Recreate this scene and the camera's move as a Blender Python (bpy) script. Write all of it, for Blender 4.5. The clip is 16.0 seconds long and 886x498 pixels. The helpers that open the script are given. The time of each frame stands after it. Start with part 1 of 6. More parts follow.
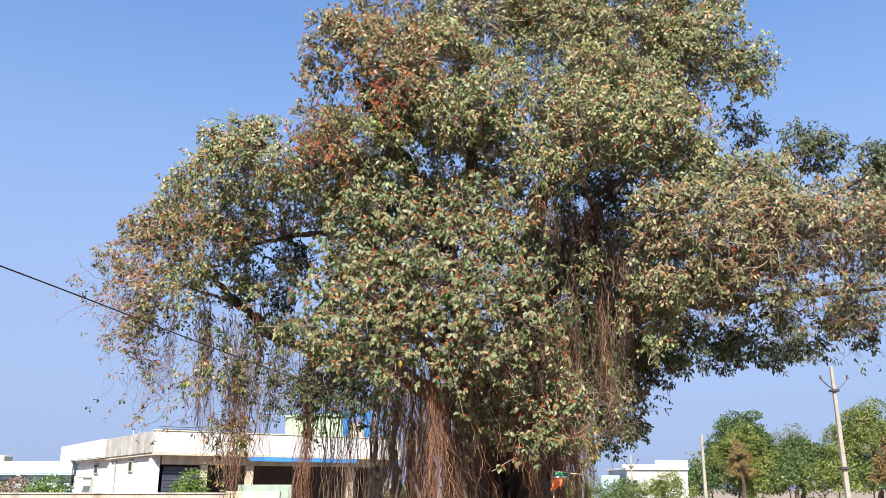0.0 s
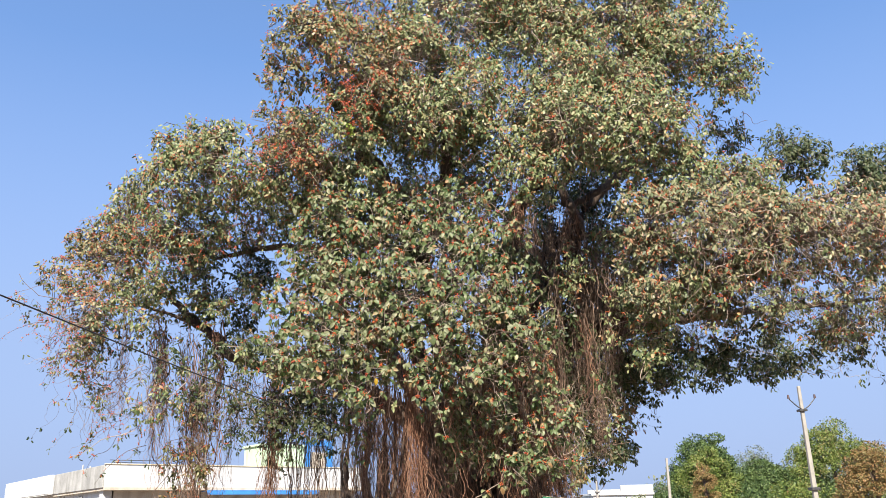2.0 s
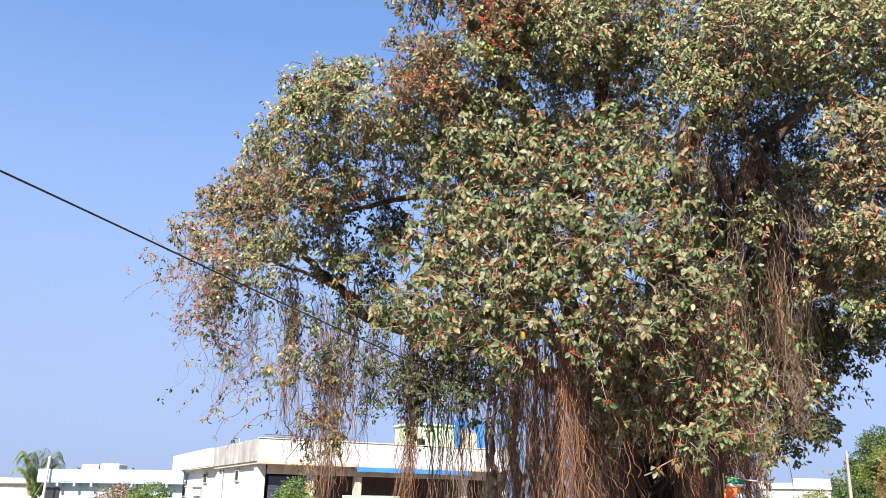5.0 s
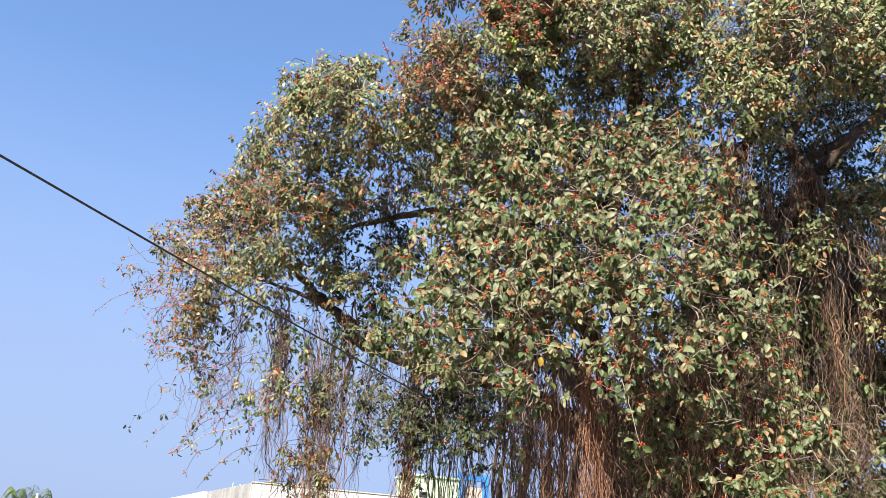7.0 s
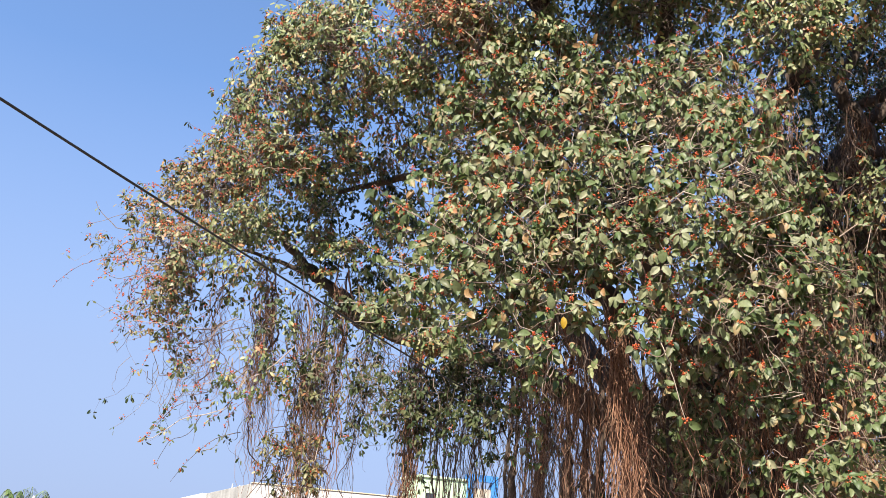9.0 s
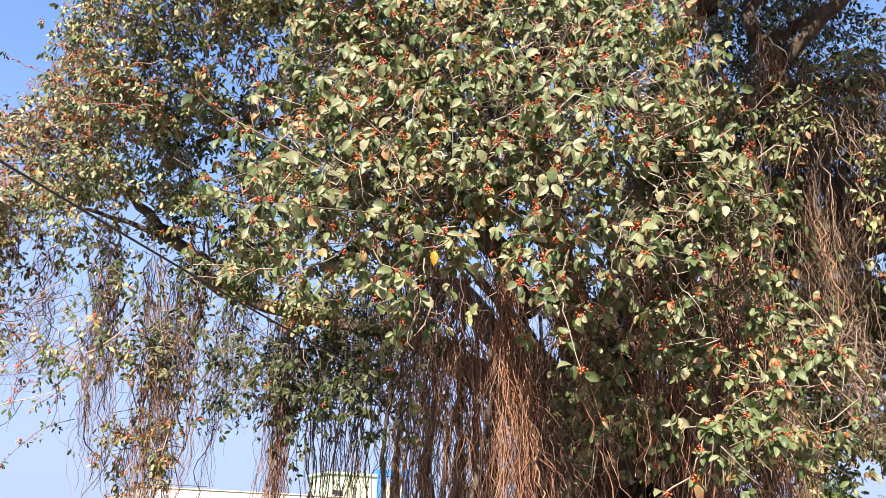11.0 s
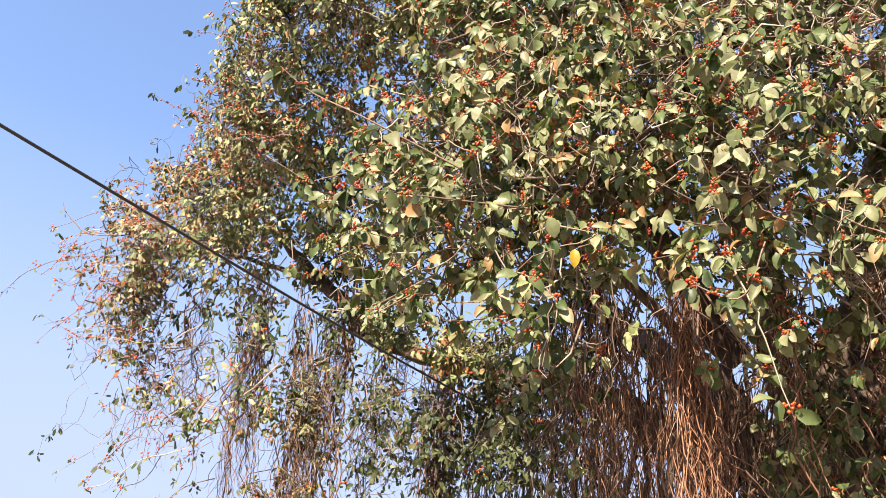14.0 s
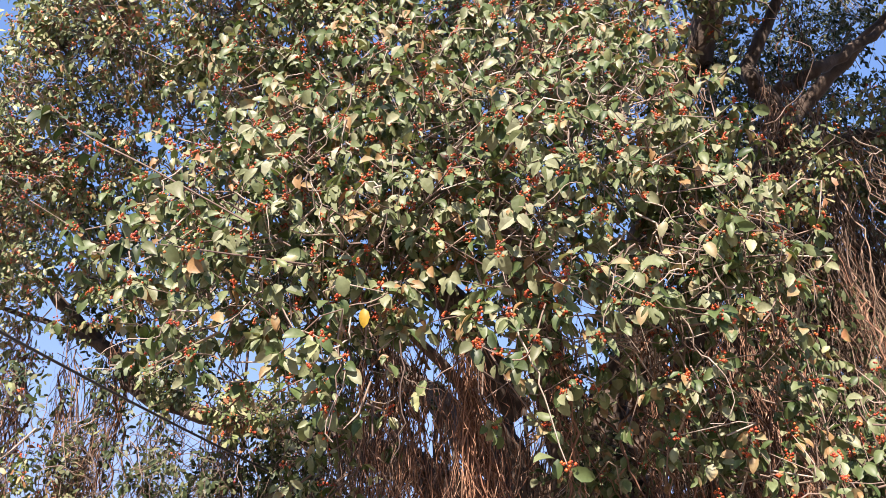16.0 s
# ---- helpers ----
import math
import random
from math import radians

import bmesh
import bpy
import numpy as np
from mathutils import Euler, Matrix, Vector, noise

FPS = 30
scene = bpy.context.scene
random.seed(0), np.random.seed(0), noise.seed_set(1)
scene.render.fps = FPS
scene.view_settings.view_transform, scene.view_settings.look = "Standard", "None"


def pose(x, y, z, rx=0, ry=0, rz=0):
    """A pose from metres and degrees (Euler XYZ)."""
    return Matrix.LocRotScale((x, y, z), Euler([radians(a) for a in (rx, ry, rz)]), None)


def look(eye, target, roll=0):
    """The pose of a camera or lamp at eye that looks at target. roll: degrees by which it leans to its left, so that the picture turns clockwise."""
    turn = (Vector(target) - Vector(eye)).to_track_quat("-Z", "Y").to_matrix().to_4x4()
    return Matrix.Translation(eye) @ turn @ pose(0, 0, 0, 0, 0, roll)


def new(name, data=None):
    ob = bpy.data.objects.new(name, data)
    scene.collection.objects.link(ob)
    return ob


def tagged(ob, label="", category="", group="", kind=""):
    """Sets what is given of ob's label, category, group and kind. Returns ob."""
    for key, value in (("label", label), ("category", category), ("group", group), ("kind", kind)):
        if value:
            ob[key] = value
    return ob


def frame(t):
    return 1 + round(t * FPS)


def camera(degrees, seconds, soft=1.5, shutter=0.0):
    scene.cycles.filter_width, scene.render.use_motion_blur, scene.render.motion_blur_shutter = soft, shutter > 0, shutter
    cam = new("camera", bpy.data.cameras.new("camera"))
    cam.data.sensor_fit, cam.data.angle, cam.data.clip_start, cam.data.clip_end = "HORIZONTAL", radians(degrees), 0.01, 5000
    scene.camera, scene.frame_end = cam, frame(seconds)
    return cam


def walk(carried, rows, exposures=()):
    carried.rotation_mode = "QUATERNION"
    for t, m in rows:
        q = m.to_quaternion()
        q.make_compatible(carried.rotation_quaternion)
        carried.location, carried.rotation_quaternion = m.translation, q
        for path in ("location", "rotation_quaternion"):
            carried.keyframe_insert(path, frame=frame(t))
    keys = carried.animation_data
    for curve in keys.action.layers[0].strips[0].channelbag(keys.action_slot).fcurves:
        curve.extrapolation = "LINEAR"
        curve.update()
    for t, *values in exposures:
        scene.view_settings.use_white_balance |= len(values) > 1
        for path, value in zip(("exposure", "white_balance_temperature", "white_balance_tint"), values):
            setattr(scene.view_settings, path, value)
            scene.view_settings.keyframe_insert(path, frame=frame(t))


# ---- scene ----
cam = camera(55.4, 16.0, soft=0.3)
METRES, EYE, TILT, LEAN, TURN = 10.0, 1.55, 15.8, 0.0, 0.0
ROWS = [
    (0.0, 0.0, 0.0, 0.0, 0.0, 0.0, -0.0),
    (0.5, -0.0112, 0.0211, -0.0039, 0.03, 0.34, 0.34),
    (1.0, -0.0165, 0.0406, -0.0127, -0.07, 1.17, -0.11),
    (1.5, -0.025, 0.076, -0.0255, -0.23, 1.23, 0.07),
    (2.0, -0.0305, 0.1011, -0.0305, -2.82, 1.88, 0.53),
    (2.5, -0.0301, 0.136, -0.0442, -4.23, 2.54, 0.24),
    (3.0, -0.0379, 0.1726, -0.0496, -4.4, 2.68, 0.39),
    (3.5, -0.0379, 0.2053, -0.0566, -4.1, 2.89, 0.43),
    (4.0, -0.0408, 0.2291, -0.069, -3.24, 2.2, 1.26),
    (4.5, -0.0387, 0.2639, -0.0867, -2.7, 1.98, 1.45),
    (5.0, -0.0304, 0.2935, -0.0966, 7.37, 1.16, 1.09),
    (7.5, -0.0514, 0.4897, -0.1552, 8.09, 5.15, -1.33),
    (8.0, -0.0582, 0.5233, -0.1686, 8.35, 5.06, -1.44),
    (8.5, -0.0639, 0.5676, -0.1797, 9.2, 5.19, -1.45),
    (9.0, -0.0628, 0.6072, -0.1892, 8.62, 4.99, -1.0),
    (9.5, -0.0481, 0.6405, -0.2007, 7.57, 5.17, -0.69),
    (10.0, -0.0447, 0.6829, -0.2128, 2.91, 5.53, 0.2),
    (12.5, -0.0058, 0.8607, -0.2579, 4.79, 3.45, 2.02),
    (13.0, -0.005, 0.8903, -0.268, 9.55, 3.53, 1.75),
    (13.5, -0.0057, 0.9137, -0.2716, 11.63, 7.9, 0.93),
    (14.0, -0.0031, 0.919, -0.2666, 17.24, 10.41, -0.05),
    (14.5, -0.0036, 0.9205, -0.2614, 17.85, 11.84, -0.32),
    (15.0, -0.0045, 0.9201, -0.2574, 15.16, 13.22, 0.29),
    (15.5, -0.0043, 0.9218, -0.2587, 9.79, 13.66, 1.5),
    (16.0, -0.0037, 0.9257, -0.2599, 3.17, 13.55, 1.72),
]
EXPOSURES = [(0.0, 1.34, 6500, 10), (2.0, 1.38, 6500, 10), (4.0, 1.46, 6500, 10), (8.5, 1.44, 6550, 10), (9.3, 1.47, 6600, 11), (10.0, 1.70, 6700, 13), (11.6, 1.82, 7000, 14), (12.5, 2.05, 7700, 15), (13.1, 2.04, 7850, 15), (13.6, 1.96, 7700, 15), (14.1, 1.84, 7450, 15), (14.6, 1.76, 7200, 15), (15.1, 1.69, 6750, 16), (16.0, 1.71, 6600, 18)]
walk(cam, [(t, pose(0, 0, EYE, TILT, LEAN, TURN) @ pose(METRES * x, METRES * y, METRES * z, 90 + pitch, roll, yaw)) for t, x, y, z, yaw, pitch, roll in ROWS], EXPOSURES)


# ---- light ----
SUN_ELEVATION, SUN_AZIMUTH = 41.0, 190.0     # degrees; azimuth clockwise from +y
world = bpy.data.worlds.new("sky")
scene.world = world
world.use_nodes = True
wn, wl = world.node_tree.nodes, world.node_tree.links
wn.clear()
sky = wn.new("ShaderNodeTexSky")
sky.sky_type, sky.sun_disc = "NISHITA", False
sky.sun_elevation, sky.sun_rotation = radians(SUN_ELEVATION), radians(SUN_AZIMUTH)
sky.altitude, sky.air_density, sky.dust_density, sky.ozone_density = 300, 1.0, 0.5, 5.0
back = wn.new("ShaderNodeBackground")
back.inputs[1].default_value = 0.12
wout = wn.new("ShaderNodeOutputWorld")
# haze: the sky pales evenly towards the horizon
where, part_z, fade, hazy = wn.new("ShaderNodeTexCoord"), wn.new("ShaderNodeSeparateXYZ"), wn.new("ShaderNodeValToRGB"), wn.new("ShaderNodeMixRGB")
lift, norm = wn.new("ShaderNodeVectorMath"), wn.new("ShaderNodeVectorMath")
lift.operation, norm.operation = "ADD", "NORMALIZE"
lift.inputs[1].default_value = (0, 0, 0.14)
wl.new(where.outputs["Generated"], lift.inputs[0])
wl.new(lift.outputs[0], norm.inputs[0])
wl.new(norm.outputs[0], sky.inputs["Vector"])
wl.new(where.outputs["Generated"], part_z.inputs[0])
wl.new(part_z.outputs["Z"], fade.inputs[0])
for el, (at, amount) in zip((fade.color_ramp.elements[0], fade.color_ramp.elements.new(0.2), fade.color_ramp.elements[2]), ((0.0, 1.0), (0.2, 0.75), (0.5, 0.0))):
    el.position, el.color = at, (amount, amount, amount, 1)
wl.new(fade.outputs[0], hazy.inputs[0])
wl.new(sky.outputs[0], hazy.inputs[1])
hazy.inputs[2].default_value = (1.34, 1.68, 2.53, 1)
wl.new(hazy.outputs[0], back.inputs[0])
wl.new(back.outputs[0], wout.inputs[0])

sun = new("sun", bpy.data.lights.new("sun", "SUN"))
sun.data.energy, sun.data.angle, sun.data.color = 5.0, radians(0.53), (1.0, 0.93, 0.82)
_a, _e = radians(SUN_AZIMUTH), radians(SUN_ELEVATION)
sun.matrix_world = look((0, 0, 0), (-math.sin(_a) * math.cos(_e), -math.cos(_a) * math.cos(_e), -math.sin(_e)))


# ---- materials ----
def nodes_of(name):
    m = bpy.data.materials.new(name)
    m.use_nodes = True
    n, l = m.node_tree.nodes, m.node_tree.links
    return m, n, l, n["Principled BSDF"]


def ramp(n, stops, interpolation="LINEAR"):
    r = n.new("ShaderNodeValToRGB")
    r.color_ramp.interpolation = interpolation
    while len(r.color_ramp.elements) < len(stops):
        r.color_ramp.elements.new(0.5)
    for el, (p, c) in zip(r.color_ramp.elements, stops):
        el.position, el.color = p, (*c, 1)
    return r


def surface(name, dark, light, scale=4.0, fine=60.0, rough=0.8, bump=0.3, metal=0.0, stretch=(1, 1, 1), stain=None):
    """A matte surface with broad blotches, fine grain and relief, in world-size coordinates."""
    m, n, l, b = nodes_of(name)
    tc, mp = n.new("ShaderNodeTexCoord"), n.new("ShaderNodeMapping")
    mp.inputs["Scale"].default_value = stretch
    l.new(tc.outputs["Object"], mp.inputs[0])
    big, small = n.new("ShaderNodeTexNoise"), n.new("ShaderNodeTexNoise")
    big.inputs["Scale"].default_value, big.inputs["Detail"].default_value = scale, 6
    small.inputs["Scale"].default_value, small.inputs["Detail"].default_value = fine, 4
    for t in (big, small):
        l.new(mp.outputs[0], t.inputs["Vector"])
    mix = n.new("ShaderNodeMath")
    mix.operation = "MULTIPLY_ADD"
    mix.inputs[1].default_value, mix.inputs[2].default_value = 0.4, 0.0
    l.new(small.outputs["Fac"], mix.inputs[0])
    add = n.new("ShaderNodeMath")
    add.operation = "MULTIPLY_ADD"
    add.inputs[1].default_value = 0.6
    l.new(big.outputs["Fac"], add.inputs[0])
    l.new(mix.outputs[0], add.inputs[2])
    r = ramp(n, [(0.32, dark), (0.68, light)])
    l.new(add.outputs[0], r.inputs[0])
    colour = r.outputs[0]
    if stain:
        st, sr, mx = n.new("ShaderNodeTexNoise"), ramp(n, [(0.5, (0, 0, 0)), (0.72, (1, 1, 1))]), n.new("ShaderNodeMixRGB")
        sm = n.new("ShaderNodeMapping")
        sm.inputs["Scale"].default_value = (1.3, 1.3, 0.22)
        l.new(tc.outputs["Object"], sm.inputs[0])
        l.new(sm.outputs[0], st.inputs["Vector"])
        st.inputs["Scale"].default_value, st.inputs["Detail"].default_value = 1.6, 8
        l.new(st.outputs["Fac"], sr.inputs[0])
        l.new(sr.outputs[0], mx.inputs[0])
        l.new(colour, mx.inputs[1])
        mx.inputs[2].default_value = (*stain, 1)
        colour = mx.outputs[0]
    l.new(colour, b.inputs["Base Color"])
    bp = n.new("ShaderNodeBump")
    bp.inputs["Strength"].default_value, bp.inputs["Distance"].default_value = bump, 0.01
    l.new(small.outputs["Fac"], bp.inputs["Height"])
    l.new(bp.outputs[0], b.inputs["Normal"])
    b.inputs["Roughness"].default_value, b.inputs["Metallic"].default_value = rough, metal
    return m


def leafy(name, stops, rough=0.46, through_light=0.11, single=False, spread=1.0, coat=0.25, patches=3.2):
    """A leaf: colour by piece, drifting over the crown, with some light passing through."""
    m, n, l, b = nodes_of(name)
    if single:
        rnd = n.new("ShaderNodeObjectInfo").outputs["Random"]
    else:
        rnd = n.new("ShaderNodeNewGeometry").outputs["Random Per Island"]
    geo = n.new("ShaderNodeNewGeometry")
    patch = n.new("ShaderNodeTexNoise")
    patch.inputs["Scale"].default_value, patch.inputs["Detail"].default_value = patches, 3
    l.new(geo.outputs["Position"], patch.inputs["Vector"])
    ma = n.new("ShaderNodeMath")
    ma.operation = "MULTIPLY_ADD"
    ma.inputs[1].default_value = spread
    l.new(patch.outputs["Fac"], ma.inputs[0])
    mb = n.new("ShaderNodeMath")
    mb.operation = "MULTIPLY_ADD"
    mb.inputs[1].default_value, mb.inputs[2].default_value = 1.0, -0.5 * spread
    l.new(rnd, mb.inputs[0])
    l.new(mb.outputs[0], ma.inputs[2])
    r = ramp(n, stops)
    l.new(ma.outputs[0], r.inputs[0])
    grain, gm = n.new("ShaderNodeTexNoise"), n.new("ShaderNodeMixRGB")
    grain.inputs["Scale"].default_value, grain.inputs["Detail"].default_value = 45, 4
    l.new(geo.outputs["Position"], grain.inputs["Vector"])
    gm.blend_type = "MULTIPLY"
    gm.inputs[0].default_value = 0.5
    gr = ramp(n, [(0.3, (0.62, 0.62, 0.55)), (0.65, (1.1, 1.1, 1.1))])
    l.new(grain.outputs["Fac"], gr.inputs[0])
    l.new(r.outputs[0], gm.inputs[1])
    l.new(gr.outputs[0], gm.inputs[2])
    l.new(gm.outputs[0], b.inputs["Base Color"])
    b.inputs["Roughness"].default_value = rough
    b.inputs["Specular IOR Level"].default_value = coat
    tr, mx, out = n.new("ShaderNodeBsdfTranslucent"), n.new("ShaderNodeMixShader"), n["Material Output"]
    warm = n.new("ShaderNodeMixRGB")
    warm.blend_type, warm.inputs[0].default_value, warm.inputs[2].default_value = "MULTIPLY", 1.0, (1.1, 1.2, 0.6, 1)
    l.new(gm.outputs[0], warm.inputs[1])
    l.new(warm.outputs[0], tr.inputs[0])
    mx.inputs[0].default_value = through_light
    l.new(b.outputs[0], mx.inputs[1])
    l.new(tr.outputs[0], mx.inputs[2])
    l.new(mx.outputs[0], out.inputs[0])
    return m


def strand(name, stops, rough=0.85):
    """Root or twig: one tone per strand, mottled along it."""
    m, n, l, b = nodes_of(name)
    geo, ns = n.new("ShaderNodeNewGeometry"), n.new("ShaderNodeTexNoise")
    ns.inputs["Scale"].default_value, ns.inputs["Detail"].default_value = 22, 5
    l.new(geo.outputs["Position"], ns.inputs["Vector"])
    ma = n.new("ShaderNodeMath")
    ma.operation = "MULTIPLY_ADD"
    ma.inputs[1].default_value = 0.5
    mb = n.new("ShaderNodeMath")
    mb.operation = "MULTIPLY_ADD"
    mb.inputs[1].default_value, mb.inputs[2].default_value = 0.75, -0.13
    l.new(geo.outputs["Random Per Island"], mb.inputs[0])
    l.new(ns.outputs["Fac"], ma.inputs[0])
    l.new(mb.outputs[0], ma.inputs[2])
    r = ramp(n, stops)
    l.new(ma.outputs[0], r.inputs[0])
    l.new(r.outputs[0], b.inputs["Base Color"])
    b.inputs["Roughness"].default_value = rough
    return m


LEAF_STOPS = [(0.0, (0.045, 0.067, 0.024)), (0.22, (0.089, 0.119, 0.043)), (0.46, (0.149, 0.171, 0.069)), (0.68, (0.213, 0.220, 0.106)),
              (0.86, (0.277, 0.257, 0.140)), (0.94, (0.281, 0.186, 0.082)), (1.0, (0.236, 0.113, 0.054))]
LEAF = leafy("banyan_leaf", LEAF_STOPS)
LEAF_DRY = leafy("banyan_leaf_dry", [(0.0, (0.052, 0.066, 0.028)), (0.25, (0.104, 0.120, 0.054)), (0.5, (0.166, 0.170, 0.086)), (0.72, (0.232, 0.210, 0.120)), (0.88, (0.258, 0.176, 0.094)), (1.0, (0.225, 0.108, 0.056))])
LEAF_ONE = leafy("banyan_leaf_near", [(0.0, (0.071, 0.089, 0.033)), (0.3, (0.120, 0.136, 0.060)), (0.65, (0.177, 0.186, 0.102)), (1.0, (0.241, 0.243, 0.154))], single=True, spread=0.3, through_light=0.2)
LEAF_NEAR = leafy("banyan_leaf_front", [(0.0, (0.038, 0.062, 0.018)), (0.22, (0.074, 0.104, 0.036)), (0.48, (0.118, 0.142, 0.062)), (0.70, (0.168, 0.182, 0.094)), (0.88, (0.208, 0.206, 0.122)), (0.95, (0.245, 0.188, 0.095)), (1.0, (0.235, 0.140, 0.062))], through_light=0.2)
LEAF_RUST = leafy("banyan_leaf_rusty", [(0.0, (0.046, 0.055, 0.020)), (0.30, (0.108, 0.113, 0.044)), (0.62, (0.185, 0.171, 0.079)), (0.85, (0.237, 0.171, 0.083)), (1.0, (0.248, 0.105, 0.050))])
# Darkened leaf copies: crown shade put into the colour; also the dark sprig leaves.
LEAF_DARK = leafy("banyan_leaf_shaded_dark", [(0.0, (0.021, 0.037, 0.013)), (0.5, (0.057, 0.074, 0.030)), (1.0, (0.123, 0.125, 0.062))], through_light=0.2)
LEAF_SHADE = leafy("banyan_leaf_shaded", [(0.0, (0.018, 0.033, 0.011)), (0.5, (0.048, 0.064, 0.025)), (1.0, (0.112, 0.115, 0.056))], through_light=0.1)
LEAF_LIME = leafy("fresh_leaf", [(0.0, (0.128, 0.192, 0.024)), (1.0, (0.272, 0.320, 0.048))])
LEAF_YELLOW = leafy("yellowed_leaf", [(0.0, (0.264, 0.160, 0.013)), (1.0, (0.304, 0.192, 0.018))])
FIG = strand("red_fig", [(0.2, (0.250, 0.030, 0.014)), (0.5, (0.430, 0.068, 0.020)), (0.9, (0.480, 0.140, 0.030))], 0.4)
TWIG_RED = strand("reddish_twig", [(0.1, (0.056, 0.036, 0.027)), (0.45, (0.130, 0.085, 0.062)), (0.75, (0.225, 0.165, 0.125)), (0.97, (0.340, 0.285, 0.225))])
TWIG = strand("pale_twig", [(0.1, (0.068, 0.042, 0.030)), (0.45, (0.160, 0.108, 0.080)), (0.75, (0.296, 0.232, 0.176)), (0.97, (0.368, 0.320, 0.256))])
ROOT = strand("aerial_root", [(0.1, (0.053, 0.024, 0.014)), (0.42, (0.152, 0.069, 0.038)), (0.7, (0.256, 0.134, 0.078)), (1.0, (0.376, 0.256, 0.176))])
ROOT_RED = strand("reddish_root", [(0.1, (0.056, 0.023, 0.013)), (0.42, (0.172, 0.072, 0.038)), (0.7, (0.275, 0.140, 0.078)), (1.0, (0.380, 0.255, 0.172))])
ROOT_DARK = strand("dark_root", [(0.1, (0.048, 0.030, 0.020)), (0.6, (0.165, 0.104, 0.070)), (1.0, (0.330, 0.225, 0.155))])
BARK = surface("banyan_bark", (0.024, 0.017, 0.012), (0.104, 0.070, 0.050), 3, 24, 0.9, 0.9, stretch=(1, 1, 0.35))
WHITE = surface("white_limewash", (0.380, 0.382, 0.372), (0.500, 0.495, 0.485), 0.8, 25, 0.85, 0.2, stain=(0.376, 0.361, 0.340))
GREYWASH = surface("weathered_parapet_plaster", (0.185, 0.181, 0.168), (0.386, 0.378, 0.353), 1.3, 18, 0.9, 0.35, stain=(0.168, 0.160, 0.143))
CREAM = surface("cream_plaster", (0.353, 0.302, 0.235), (0.479, 0.420, 0.344), 0.9, 25, 0.85, 0.2, stain=(0.269, 0.210, 0.151))
DUSTY = surface("dusty_wall_plaster", (0.260, 0.227, 0.185), (0.378, 0.336, 0.277), 0.9, 25, 0.9, 0.3, stain=(0.202, 0.168, 0.126))
YELLOW = surface("faded_yellow_paint", (0.437, 0.370, 0.235), (0.554, 0.487, 0.353), 1.2, 25, 0.85, 0.2, stain=(0.336, 0.252, 0.151))
PALEBLUE = surface("pale_blue_paint", (0.254, 0.370, 0.431), (0.363, 0.457, 0.509), 0.9, 25, 0.8, 0.2, stain=(0.206, 0.259, 0.294))
MINT = surface("mint_green_paint", (0.336, 0.462, 0.286), (0.470, 0.571, 0.403), 0.9, 25, 0.8, 0.2, stain=(0.252, 0.319, 0.210))
BLUE = surface("bright_blue_paint", (0.025, 0.126, 0.378), (0.050, 0.235, 0.554), 1.5, 30, 0.5, 0.15)
NAVY = surface("slate_shutter", (0.025, 0.027, 0.046), (0.050, 0.054, 0.084), 2, 30, 0.6, 0.2)
# Near black: the gloom of the shop openings is painted in.
DARKVOID = surface("interior_shade_colour", (0.025, 0.018, 0.017), (0.059, 0.042, 0.038), 1.5, 20, 0.9, 0.2)
GLASS = surface("dusty_window", (0.013, 0.014, 0.017), (0.042, 0.042, 0.046), 2, 20, 0.25, 0.1)
CONCRETE = surface("pole_concrete", (0.185, 0.168, 0.143), (0.302, 0.277, 0.235), 2, 30, 0.9, 0.3, stain=(0.252, 0.235, 0.210))
STEEL = surface("dull_steel", (0.042, 0.042, 0.042), (0.118, 0.109, 0.101), 8, 60, 0.5, 0.2, metal=0.7)
PORCELAIN = surface("brown_insulator", (0.042, 0.025, 0.021), (0.076, 0.042, 0.034), 8, 60, 0.3, 0.1)
RUBBER = surface("black_cable_sheath", (0.007, 0.007, 0.008), (0.017, 0.017, 0.018), 8, 60, 0.6, 0.1)
ORANGE = surface("orange_cloth", (0.605, 0.109, 0.025), (0.714, 0.185, 0.050), 6, 90, 0.9, 0.3)
GREENCLOTH = surface("green_cloth", (0.017, 0.118, 0.059), (0.042, 0.202, 0.101), 6, 90, 0.9, 0.3)
WHITECLOTH = surface("white_cloth", (0.546, 0.538, 0.504), (0.672, 0.664, 0.638), 6, 90, 0.9, 0.3)
BAMBOO = surface("pale_stick", (0.353, 0.252, 0.134), (0.504, 0.386, 0.235), 6, 60, 0.7, 0.2)
TIN = surface("grey_green_sheet", (0.168, 0.227, 0.185), (0.269, 0.319, 0.269), 3, 40, 0.6, 0.2)
SOIL = surface("dusty_soil", (0.140, 0.110, 0.082), (0.265, 0.212, 0.158), 0.35, 6, 0.95, 0.6)
PINK = leafy("bougainvillea_bract", [(0.0, (0.044, 0.076, 0.020)), (0.5, (0.088, 0.136, 0.036)), (0.62, (0.384, 0.112, 0.136)), (0.78, (0.480, 0.240, 0.248)), (1.0, (0.576, 0.512, 0.496))], spread=0.6, patches=0.9)
SHRUB = leafy("shrub_leaf", [(0.0, (0.048, 0.088, 0.016)), (0.5, (0.104, 0.168, 0.032)), (1.0, (0.192, 0.248, 0.072))], spread=0.6, patches=0.9)
NEEM = leafy("feathery_leaf", [(0.0, (0.025, 0.050, 0.015)), (0.5, (0.064, 0.101, 0.029)), (1.0, (0.144, 0.190, 0.070))], spread=0.9, patches=0.9)
LIME = leafy("light_leaf", [(0.0, (0.060, 0.096, 0.018)), (0.5, (0.128, 0.164, 0.036)), (0.85, (0.186, 0.212, 0.060)), (1.0, (0.230, 0.176, 0.076))], spread=1.0, patches=0.5)
